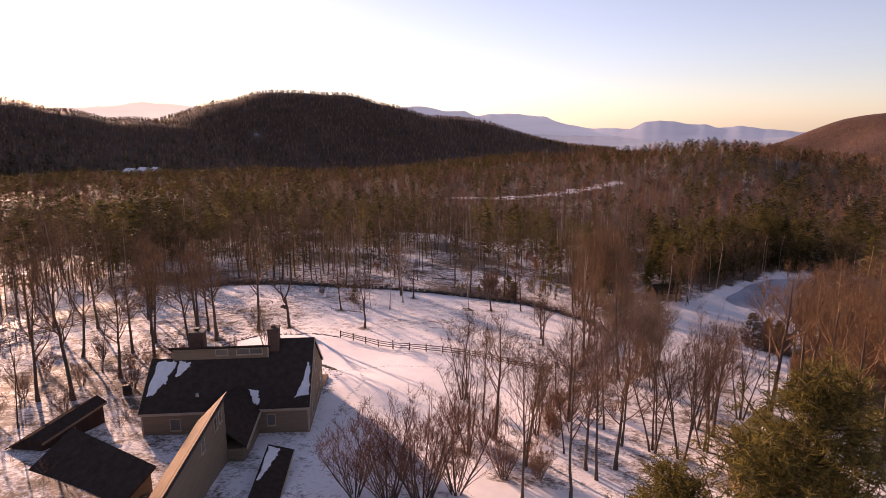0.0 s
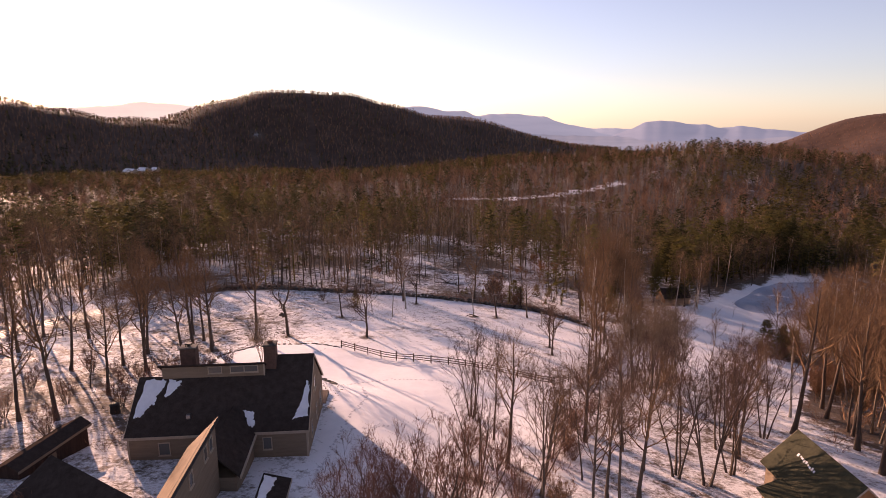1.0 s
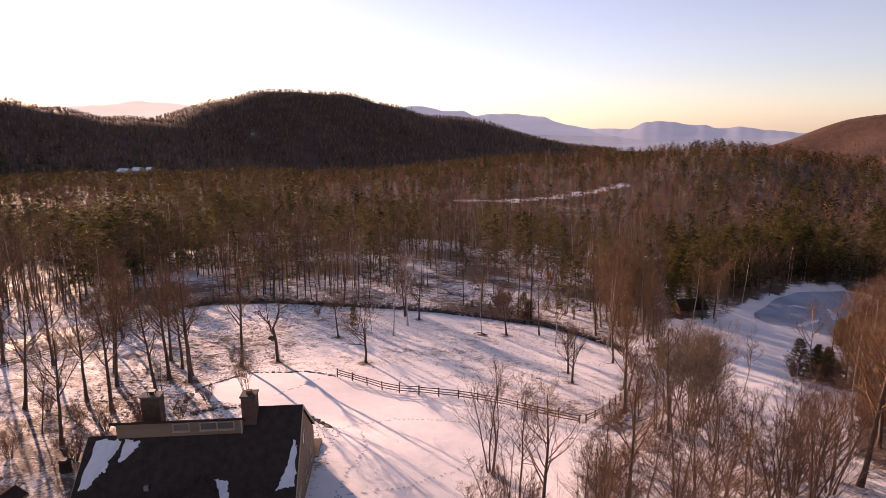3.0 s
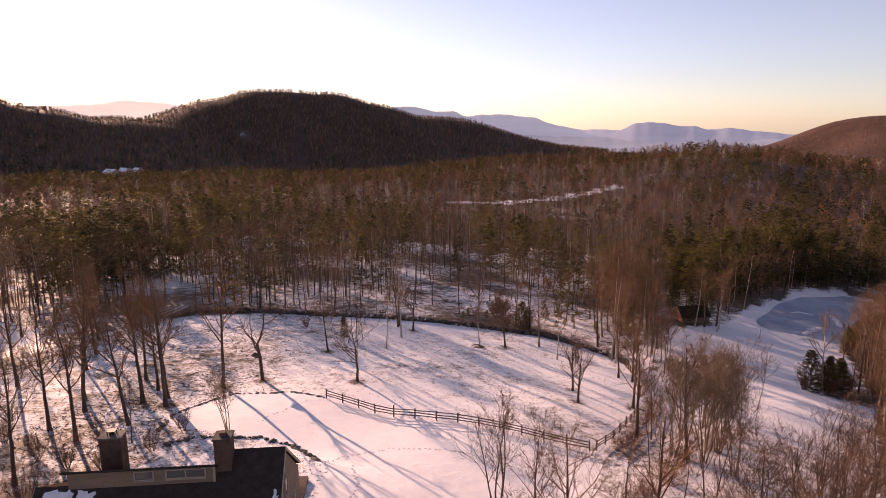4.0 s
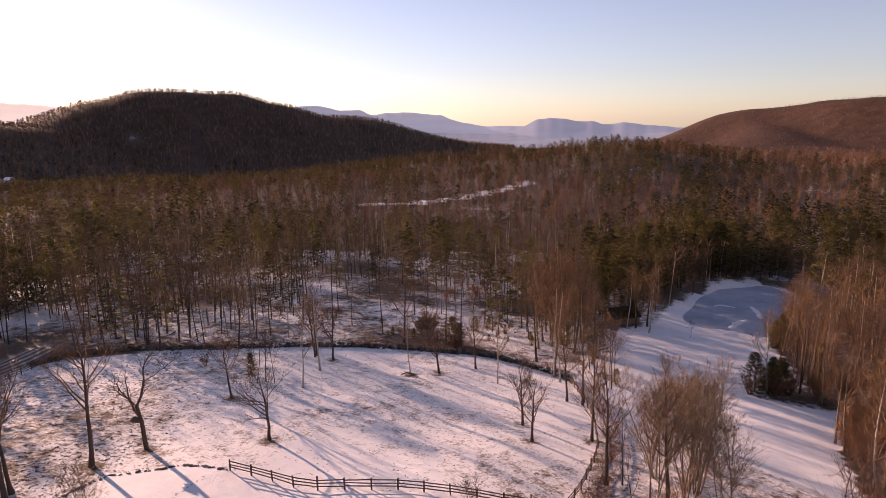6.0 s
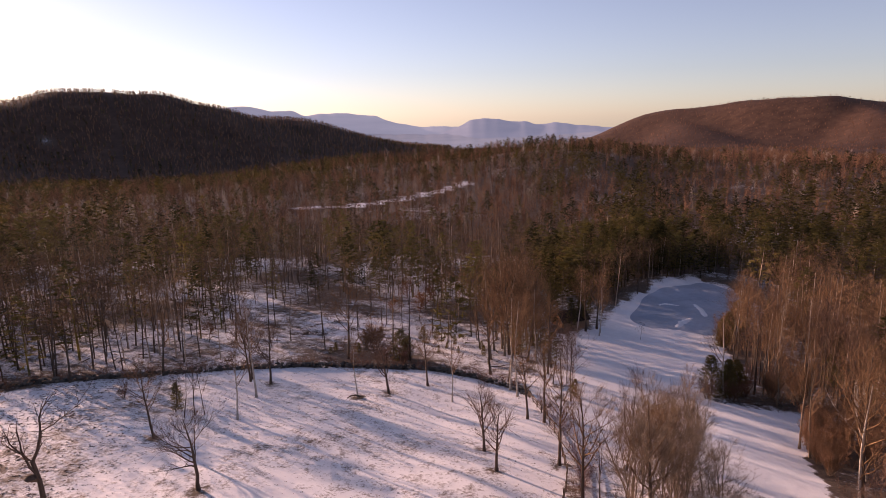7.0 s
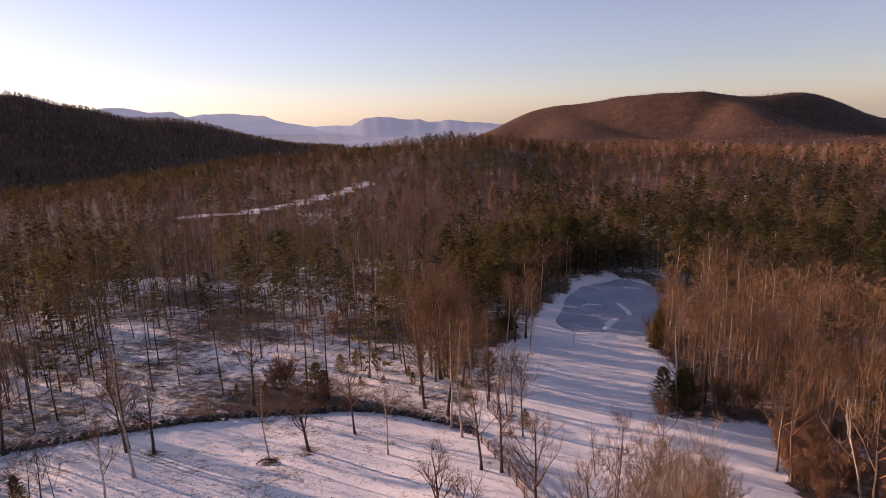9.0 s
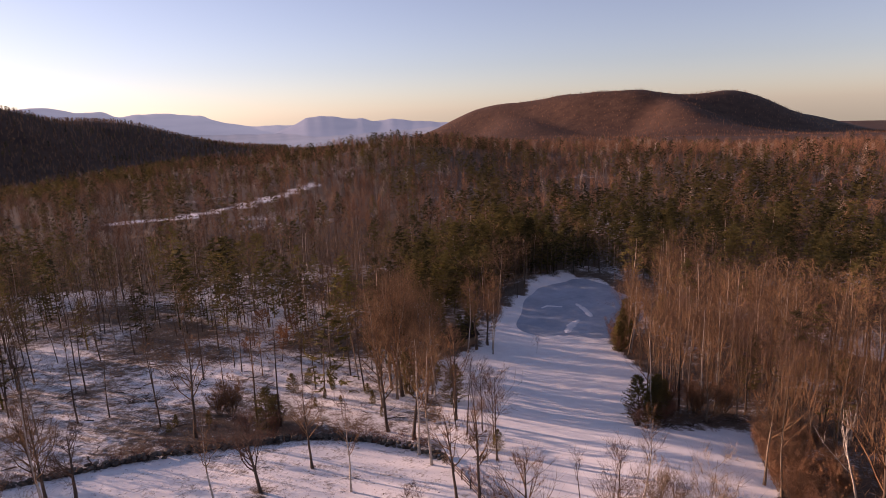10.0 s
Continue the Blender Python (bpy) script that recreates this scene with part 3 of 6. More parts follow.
def bare_tree_shape(seed, h, style="broad", limbs=12, subs=6, twigs=7, sides=5, thick=1.0, twig_w=0.014, bough_sides=3):
    """A leafless tree of height h: trunk with boughs, and the crown of branches and twigs."""
    rng = np.random.default_rng(seed)
    lines, boughs, branches, s, t = [], [], [], [], []
    stems = {"multi": 4, "shrub": 12}.get(style, 1)
    for stem in range(stems):
        a = 2 * math.pi * (stem + rng.random() * 0.6) / stems
        lean = {"multi": 0.12 + 0.16 * rng.random(), "shrub": 0.5}.get(style, 0.03)
        way = np.array([math.cos(a) * lean, math.sin(a) * lean, 1.0])
        r = h * (0.014 if stems == 1 else 0.0085) * thick
        start = np.array([math.cos(a), math.sin(a), 0]) * (0.0 if stems == 1 else 0.02 * h) + np.array([0, 0, -0.3])
        hh = h * (1 if stems == 1 else 0.75 + 0.25 * rng.random())
        pts, rad = grow(rng, start, way, hh * (0.92 if style != "broad" else 0.8), r, 9, {"broad": 0.06, "tall": 0.045, "birch": 0.035}.get(style, 0.06), 0.05, 0.16)
        rad[0] *= 1.45
        lines.append((pts, rad))
        low = {"tall": 0.4, "upright": 0.22, "birch": 0.4, "broad": 0.3, "multi": 0.3, "shrub": 0.12}[style]
        count = max(3, int(limbs / (1 if stems == 1 else stems * 0.5)))
        for i in range(count):
            f = low + (0.98 - low) * (i + rng.random()) / count
            k = f * 9
            i0 = min(int(k), 8)
            p = pts[i0] + (pts[i0 + 1] - pts[i0]) * (k - i0)
            r0 = (rad[i0] + (rad[i0 + 1] - rad[i0]) * (k - i0)) * 0.62
            b = rng.random() * 2 * math.pi
            spread = {"tall": 0.95, "upright": 0.5, "birch": 0.8, "broad": 1.15, "multi": 0.7, "shrub": 0.8}[style]
            w = np.array([math.cos(b) * spread, math.sin(b) * spread, 1.0])
            ln = hh * {"tall": 0.31, "upright": 0.33, "birch": 0.25, "broad": 0.4, "multi": 0.3, "shrub": 0.35}[style] * (1.15 - 0.75 * (f - low) / (1 - low)) * (0.75 + 0.5 * rng.random())
            bp, br = grow(rng, p, w, ln, r0, 5 if bough_sides > 2 else 3, 0.16, 0.1, 0.2)
            m = len(bp) - 1
            boughs.append((bp, br))
            for j in range(subs):
                g = 0.25 + 0.75 * (j + rng.random()) / subs
                q = g * m
                j0 = min(int(q), m - 1)
                c = bp[j0] + (bp[j0 + 1] - bp[j0]) * (q - j0)
                w2 = unit(bp[j0 + 1] - bp[j0]) + rng.normal(size=3) * 0.55 + np.array([0, 0, 0.25])
                l2 = ln * (0.5 - 0.25 * g) * (0.7 + 0.6 * rng.random())
                sp, sr = grow(rng, c, w2, l2, max(br[j0] * 0.5, 0.008), 3 if bough_sides > 2 else 2, 0.2, 0.08, 0.25)
                branches.append((sp, sr))
                for n in range(twigs):
                    o = sp[rng.integers(1, len(sp))] * 1.0
                    d = unit(unit(sp[-1] - sp[0]) + rng.normal(size=3) * 0.65 + np.array([0, 0, 0.3]))
                    s.append(o)
                    t.append(o + d * (l2 * (0.45 + 0.7 * rng.random()) + 0.022 * h * (0.5 + rng.random())))
    trunk = pipes(lines, sides)
    crown = joined(tubes(boughs, bough_sides), tubes(branches, bough_sides), blades(rng, s, t, twig_w))
    return trunk, crown


def pine_shape(seed, h, low=0.25, spread=0.26, gap=0.045, arms=6, sprays=5, blades_each=6, cone=False, size=1.0, needle=0.075):
    """A conifer: trunk, whorls of arms and sprays of needles."""
    rng = np.random.default_rng(seed)
    pts, rad = grow(rng, np.array([0, 0, -0.3]), np.array([0, 0, 1.0]), h, h * 0.013, 9, 0.025, 0.08, 0.12)
    lines, s, t = [], [], []
    f = low
    while f < 0.99:
        k = f * 9
        i0 = min(int(k), 8)
        p = pts[i0] + (pts[i0 + 1] - pts[i0]) * (k - i0)
        g = (f - low) / (1 - low)
        reach = h * spread * ((1 - g) ** (0.9 if cone else 0.65) * min(1.0, 0.55 + 2.2 * g) + 0.03)
        first = rng.random() * 6.28
        for a in range(arms):
            b = first + 2 * math.pi * a / arms + rng.normal() * 0.25
            ln = reach * (0.55 + 0.6 * rng.random())
            w = np.array([math.cos(b), math.sin(b), 0.12 if not cone else -0.05 + 0.4 * g])
            ap, ar = grow(rng, p, w, ln, max(0.012, h * 0.0022), 3, 0.1, 0.07, 0.3)
            lines.append((ap, ar))
            for n in range(sprays):
                q = 3 * (0.3 + 0.7 * (n + rng.random()) / sprays)
                j0 = min(int(q), 2)
                c = ap[j0] + (ap[j0 + 1] - ap[j0]) * (q - j0)
                for _ in range(blades_each):
                    d = unit(unit(ap[-1] - ap[0]) * 0.7 + rng.normal(size=3) * np.array([0.8, 0.8, 0.45]) + np.array([0, 0, 0.12]))
                    s.append(c + rng.normal(size=3) * 0.06 * size)
                    t.append(c + d * size * (0.35 + 0.4 * rng.random()))
        f += gap * (0.75 + 0.5 * rng.random())
    crown = joined(tubes(lines, 2), blades(rng, s, t, needle * size))
    return pipes([(pts, rad)], 6), crown


def tree_thing(name, shape, trunk_mat, crown_mat, label, category, group):
    ob = tagged(new(name), label, category, group)
    for part_name, (v, f), mat in (("trunk", shape[0], trunk_mat), ("crown", shape[1], crown_mat)):
        normals = None
        if crown_mat in (NEEDLE, NEEDLE_BROWN) and part_name == "crown":
            f, normals = facing(v, f, v[:, 2].max())
        p = new(part_name, mesh_of(part_name, v, f, mat, part_name == "trunk", normals))
        p.parent = ob
    return ob


def beech_shape(seed, h):
    """A young tree that keeps its withered leaves: trunk, boughs and many small leaves."""
    rng = np.random.default_rng(seed)
    trunk, crown = bare_tree_shape(seed, h, "broad", 14, 5, 4, twig_w=0.012, bough_sides=2)
    tips = crown[0][rng.integers(len(crown[0]), size=1500)]
    ends = tips + rng.normal(size=tips.shape) * np.array([0.2, 0.2, 0.12])
    return trunk, joined(crown, blades(rng, tips, ends, 0.07))


def leaning_birch():
    """A white birch whose stem leans and forks low, with few bare limbs."""
    rng = np.random.default_rng(91)
    stem = grow(rng, np.array([0, 0, -0.3]), np.array([-0.12, 0.05, 1.0]), 11.5, 0.17, 9, 0.05, 0.02, 0.3)
    lines, twigs_from, twigs_to = [stem], [], []
    for at, way, length in ((5, (-1.0, 0.1, 0.75), 6.0), (6, (0.35, 0.1, 1.0), 5.0), (7, (-0.3, -0.2, 1.0), 4.0), (8, (0.6, 0.2, 0.8), 3.0)):
        lines.append(grow(rng, stem[0][at], np.array(way), length, stem[1][at] * 0.7, 6, 0.16, 0.02, 0.2))
    for pts, rad in lines[1:]:
        for k in range(26):
            q = pts[int(rng.integers(1, len(pts)))]
            twigs_from.append(q)
            twigs_to.append(q + unit(unit(pts[-1] - pts[0]) + rng.normal(size=3) * 0.6) * (0.5 + 1.3 * rng.random()))
    ob = tree_thing("birch_tree", (pipes(lines, 6), blades(rng, twigs_from, twigs_to, 0.02)), BIRCH, BIRCH, "white leaning birch forked low among brown brush", "tree", "birches")
    ob.matrix_basis = pose(63.4, 95.3, land_at(63.4, 95.3))


KINDS = {}


def kind(key, name, height, shapes, trunk_mat, crown_mat, label, group):
    """Keep the models of one kind of tree until they are planted."""
    KINDS[key] = [height, [(name, s, trunk_mat, crown_mat, label, "tree", group) for s in shapes], {}]


kind("broad", "bare_tree", 11, [bare_tree_shape(s, 11, "broad", 15, 7, 9, thick=1.5, twig_w=0.011) for s in (1, 2, 3)], BARK, TWIG_NEAR, "leafless broad-crowned deciduous tree standing in snow", "trees on the meadow")
kind("tall", "bare_tree", 16, [bare_tree_shape(s, 16, "tall", 17, 6, 11, thick=1.15, twig_w=0.01) for s in (11, 12, 13, 14)], BARK, TWIG, "tall leafless deciduous tree with slender dark trunk", "bare trees at the wood's edge")
kind("birch", "birch_tree", 15, [bare_tree_shape(s, 15, "birch", 14, 6, 10, thick=0.75, twig_w=0.01) for s in (21, 22)], BIRCH, TWIG, "slender leafless birch with pale bark", "birches")
kind("multi", "bare_tree", 13, [bare_tree_shape(s, 13, "multi", 20, 5, 10, thick=0.9, twig_w=0.009) for s in (31, 32, 33)], BARK, TWIG_NEAR, "leafless tree with several leaning stems from one base", "many-stemmed trees")
kind("grove", "bare_tree", 14, [bare_tree_shape(s, 14, "tall", 20, 6, 10, thick=0.7, twig_w=0.009) for s in (36, 37, 38)], BARK, TWIG_NEAR, "slender leafless tree with fine upright twigs in snow", "slender trees below the lawn")
kind("edge", "bare_tree", 15, [bare_tree_shape(s, 15, "tall", 20, 5, 9, thick=0.75, twig_w=0.008, bough_sides=2) for s in (56, 57, 58, 59)], BARK_TAN, TWIG, "leafless tree with tan bark and sunlit brown twigs", "trees at the field's edge")
kind("clump", "bare_tree", 13, [bare_tree_shape(s, 13, "multi", 30, 6, 11, thick=0.8, twig_w=0.0075) for s in (66, 67, 68)], BARK_TAN, TWIG_TAN, "leafless tree of several stems with dense tan twigs", "trees by the downhill fence")
kind("thicket", "bare_shrub", 5, [bare_tree_shape(s, 5, "shrub", 60, 6, 9, sides=4, twig_w=0.0085) for s in (81, 82, 83)], BARK_TAN, TWIG_THICKET, "dense rounded thicket of reddish-brown leafless stems", "thickets at the field's edge")
kind("slender", "bare_tree", 16, [bare_tree_shape(s, 16, "upright", 26, 5, 10, thick=0.75, twig_w=0.0042) for s in (86, 87, 88, 89)], BARK_TAN, TWIG, "tall slender leafless tree with upright brown branches", "trees between meadow and field")
kind("beech", "beech_tree", 8, [beech_shape(s, 8) for s in (76, 77)], BARK, LEAF_DEAD, "young beech still holding withered russet leaves", "young beeches")
kind("shrub", "bare_shrub", 5, [bare_tree_shape(s, 5, "shrub", 44, 5, 8, sides=4, twig_w=0.006) for s in (41, 42, 43)], BARK, TWIG_RED, "leafless brown shrub standing in snow", "shrubs")
kind("sapling", "bare_sapling", 8, [bare_tree_shape(s, 8, "tall", 12, 3, 8, sides=4, thick=0.7, twig_w=0.009, bough_sides=2) for s in (46, 47, 48)], BARK, TWIG_NEAR, "thin leafless young tree standing in patchy snow", "young trees")
kind("pine", "pine_tree", 15, [pine_shape(s, 15, 0.2, 0.24, 0.042, 6, 6, 9, False, 0.9, 0.05) for s in (51, 52, 53)], BARK, NEEDLE, "green pine with layered boughs", "pines")
kind("cedar", "evergreen_tree", 7, [pine_shape(s, 7, 0.03, w, 0.045, 9, 6, 7, c, 0.6, 0.04) for s, w, c in ((61, 0.42, False), (62, 0.36, False), (63, 0.5, False), (64, 0.34, False))], BARK, NEEDLE_BROWN, "bushy young evergreen with brownish winter needles", "young evergreens")


def plant(key, x, y, height, rng, label=""):
    model_height, models, built = KINDS[key]
    i = int(rng.integers(len(models)))
    m = pose(x, y, land_at(x, y), rng.normal() * 1.5, rng.normal() * 1.5, rng.random() * 360) @ Matrix.Scale(height / model_height, 4)
    if i not in built:
        built[i] = tree_thing(*models[i])
        built[i].matrix_basis = m
        ob = built[i]
    else:
        ob = copy_thing(built[i], Matrix.Identity(4))
        ob.matrix_basis = m
    if label:
        ob["label"] = label
    return ob


leaning_birch()


def crooked_tree():
    """An old half-dead tree: a thick stem that forks into bent, nearly twigless limbs."""
    rng = np.random.default_rng(95)
    stem = grow(rng, np.array([0, 0, -0.3]), np.array([-0.06, 0, 1.0]), 5.6, 0.27, 6, 0.05, 0.02, 0.72)
    fork = stem[0][-1]
    right = grow(rng, fork, np.array([0.55, 0.1, 1.0]), 3.2, 0.17, 5, 0.12, 0.0, 0.75)
    left = grow(rng, stem[0][4], np.array([-0.5, 0.1, 1.0]), 5.2, 0.15, 7, 0.2, 0.02, 0.35)
    lines = [stem, right, left]
    lines.append(grow(rng, right[0][-1], np.array([1.0, 0.2, 0.45]), 4.6, 0.12, 7, 0.2, 0.02, 0.25))
    lines.append(grow(rng, right[0][-1], np.array([-0.1, 0.2, 1.0]), 3.6, 0.11, 6, 0.18, 0.02, 0.25))
    lines.append(grow(rng, left[0][4], np.array([-0.9, 0.1, 0.5]), 2.4, 0.08, 5, 0.22, 0.02, 0.3))
    lines.append(grow(rng, fork, np.array([-0.3, -0.4, 1.0]), 3.4, 0.12, 6, 0.2, 0.02, 0.3))
    boughs, s, t = [], [], []
    for pts, rad in lines[1:]:
        for k in range(9):
            i = int(rng.integers(1, len(pts)))
            way = unit(pts[i] - pts[i - 1]) + rng.normal(size=3) * 0.7
            bough = grow(rng, pts[i], way, 0.7 + 1.3 * rng.random(), 0.035, 4, 0.25, 0.05, 0.3)
            boughs.append(bough)
            for _ in range(6):
                q = bough[0][int(rng.integers(1, 5))]
                s.append(q)
                t.append(q + unit(unit(way) + rng.normal(size=3) * 0.7) * (0.3 + 0.6 * rng.random()))
    crown = joined(tubes(boughs, 4), blades(rng, s, t, 0.012))
    ob = tree_thing("bare_tree", (pipes(lines, 7), crown), BARK, TWIG_NEAR, "old crooked half-dead tree with bent dark limbs", "tree", "trees on the meadow")
    ob.matrix_basis = pose(-27.3, 102.3, land_at(-27.3, 102.3))


crooked_tree()
RNG = np.random.default_rng(5)
# x, y, height
for key, spots in (
    ("broad", [(-14, 102.4, 10.5), (-7.6, 138.2, 11), (10.2, 131.6, 11), (17.2, 101.5, 9.8), (17.8, 107.5, 9.8)]),
    ("tall", [(-31.4, 98, 17), (-38.7, 91, 17), (-35.4, 89.8, 16.5), (-21, 118.5, 10.8), (-43.8, 61.1, 14), (-40.3, 61.6, 16), (-39.4, 69.5, 13), (-50, 79.4, 14), (-40.1, 79.6, 15), (-44.6, 82.5, 14), (-36.8, 84, 14), (-36.3, 92.6, 14), (-38.8, 95.4, 13), (25.5, 102.7, 13.5), (27.9, 118.1, 12), (29.8, 116.6, 13), (-47, 57, 15), (-52, 62, 16), (-56, 55, 16), (-55, 70, 15), (-60, 64, 16), (-62, 75, 15), (-63, 88, 15), (-47, 93, 14), (-58, 97, 15), (-53, 104, 14), (-64, 58, 16), (-66, 98, 15), (-56, 112, 15), (-60, 120, 15), (-44, 88, 15), (-42, 99, 14)]),
    ("tall", [(69, 178, 17), (73, 179.5, 17), (45, 147, 15), (42, 142, 15), (14.2, 62.8, 13.5), (25.8, 84.5, 15), (42.7, 74.6, 21), (52.5, 77.6, 19), (56, 90, 19), (57, 84, 18), (30.8, 63.9, 14), (13.4, 50.8, 11), (16.3, 51.5, 12.5), (53.4, 85, 19), (7.7, 50.1, 11.5), (17.2, 134.7, 11.5), (-10.7, 139.6, 11.5), (-10.5, 140.8, 12)]),
    ("birch", [(44, 152, 17), (66, 177, 17), (-11.7, 123.5, 13), (-9.6, 132, 17), (5.2, 130.2, 12), (30.7, 128.9, 18), (31, 133, 18), (47.4, 109.8, 11), (69.7, 128.2, 17), (19.2, 126.9, 12.5), (70.1, 173.1, 14), (72, 176, 15), (73.5, 181, 15)]),
    ("thicket", [(12.4, 160.5, 7), (10.9, 161.5, 5), (11.7, 60, 2.6), (13.7, 66.9, 3), (8.6, 47.5, 3.5), (63.9, 104.1, 5), (66.5, 106, 5.5), (69.5, 109.2, 5.5), (72, 111, 5), (74.4, 112.9, 5), (77.5, 114.5, 5.5), (62, 101, 5.5), (65.5, 101.5, 5), (69, 104.5, 5.5), (73.5, 108, 5), (78, 110.5, 5), (82, 115, 4.5), (86, 117.5, 5), (60, 97.5, 5), (68, 99.5, 5), (73, 103, 4.5), (82, 110, 4.5), (64.5, 93, 4), (70, 95, 4), (76, 99, 4), (71, 90, 3.5), (78, 106, 4), (80, 128.2, 6.5), (84, 126, 7.5)]),
    ("edge", [(79, 109, 13), (84, 112, 14), (90, 118, 14), (93, 152, 15), (97, 159, 15), (103, 165, 16), (108, 169, 16), (112, 173, 16), (117, 177, 16), (121, 181, 15)]),
    ("multi", [(2.6, 51.8, 11.5), (21.5, 56.6, 16), (23.9, 55.5, 16), (27.7, 59, 15), (9.9, 58.4, 10), (2.6, 68.6, 12.3), (33.2, 70.5, 14.5), (29.6, 66, 15), (37.5, 71.5, 14.5)]),
    ("clump", [(24.5, 85.2, 14), (31, 87.9, 14), (33.2, 91.4, 14.5), (30, 88.5, 15), (27.5, 84, 14), (33.6, 97.5, 13), (28.6, 92, 14.5), (29.5, 81, 12.5)]),
    ("grove", [(33.3, 100.9, 13), (4.6, 62.2, 12), (36, 97, 11), (13.9, 48.9, 15), (10.6, 44, 15), (18.5, 57.2, 14), (6.6, 42.9, 13.6), (38.9, 126.4, 13), (41.5, 131, 10), (43, 136, 11)]),
    ("beech", [(27.5, 187.7, 9), (29.3, 209.6, 8.5), (35.1, 206.1, 7), (22, 192, 6), (-20, 168, 5)]),
    ("shrub", [(-6.5, 42.5, 8), (-3.8, 41.5, 9.5), (-1.2, 41.5, 10), (1.4, 43.5, 8.5), (1.6, 57.1, 6), (4.2, 54.5, 5.5), (14, 62.8, 4), (5.5, 47, 6), (12, 64, 3.5), (17, 72, 3.5), (20, 66, 3)]),
    ("sapling", [(16.5, 64.9, 9.3), (17.7, 61.3, 13), (12, 54, 9), (8, 53, 8), (22, 70, 10), (13.9, 68.3, 10), (29, 94, 11), (36, 104, 9), (20, 80, 9), (23.7, 90.1, 11), (40, 112, 7), (-18.6, 125.1, 8), (-17.4, 126, 9.4), (-16.1, 125.9, 8), (-20, 127.4, 6.6), (40, 138.5, 10.7), (40.2, 135.9, 12), (41.5, 135.1, 10.4), (79.4, 169.4, 4.7), (-34, 79, 8), (-43, 72, 9), (-48, 64, 9), (-41, 54, 9)]),
    ("pine", [(65.3, 178.5, 9), (70, 182.5, 9), (73.5, 187, 12), (61, 181, 12), (64, 190, 13)]),
    ("cedar", [(15.8, 152.5, 6.5), (17.5, 153.5, 5), (4.3, 158.5, 2), (3.2, 156.4, 1.5), (23.9, 166.7, 3.7), (27.7, 171, 3.3), (27.5, 160.9, 1.8), (30.6, 165.3, 2.4), (33.6, 154.5, 2.5), (32.7, 148.8, 1.6), (8.7, 157.7, 2.3), (29, 157, 1.5), (35, 160, 2.2), (25, 158, 1.6), (-19.8, 128.5, 4.2), (41, 129.5, 3), (46, 150, 7), (42, 158, 8), (50, 164, 8), (68, 129.4, 8), (72, 130.0, 7.5), (70.3, 128.7, 7), (74, 130.5, 6.5), (75.5, 132, 6.5), (97, 162, 7.5), (101, 165, 8.5), (105, 168, 8.5), (109.5, 171.5, 9), (114, 175, 8.5)]),
    ("clump", [(-25.6, 83, 8)]),
    ("shrub", [(-28.4, 135.9, 2.9), (-36, 66, 4.5), (-33, 72, 4), (-35, 76, 4), (-31, 77, 3.5), (-30, 82, 3), (-37, 73, 4), (-42, 66, 4), (12, 58, 3), (6, 63, 2.5), (13, 152, 4), (16.5, 150, 4.5), (66, 128, 5), (70.5, 127, 5), (74.8, 129, 5), (77, 131, 6), (97, 162, 6), (102, 168, 6), (105, 171, 7), (-46, 62, 4), (-44, 55, 4), (-50, 72, 4), (-41, 75, 3.5), (-47, 79, 4), (-39, 58, 4)]),
):
    for x, y, h in spots:
        plant(key, x, y, h, RNG)


# ---------------------------------------------------------------- woods
def far_bare_shape(seed, h, count, width, low=0.35):
    """A far leafless tree: a stem and its main twigs."""
    rng = np.random.default_rng(seed)
    s, t, w = [], [], []
    top = np.array([rng.normal() * 0.03 * h, rng.normal() * 0.03 * h, h])
    for _ in range(2):
        s.append(np.array([0, 0, -0.5]))
        t.append(top)
        w.append(0.012 * h)
    for i in range(count):
        f = low + (0.95 - low) * (i + rng.random()) / count
        a = rng.random() * 6.28
        c = top * f
        d = np.array([math.cos(a) * 0.85, math.sin(a) * 0.85, 0.45 + 0.6 * rng.random()])
        s.append(c + rng.normal(size=3) * 0.03 * h)
        t.append(c + d * h * (0.42 - 0.26 * f) * (0.6 + 0.8 * rng.random()))
        w.append(width * (0.5 + rng.random()))
    return blades(rng, s, t, np.array(w))


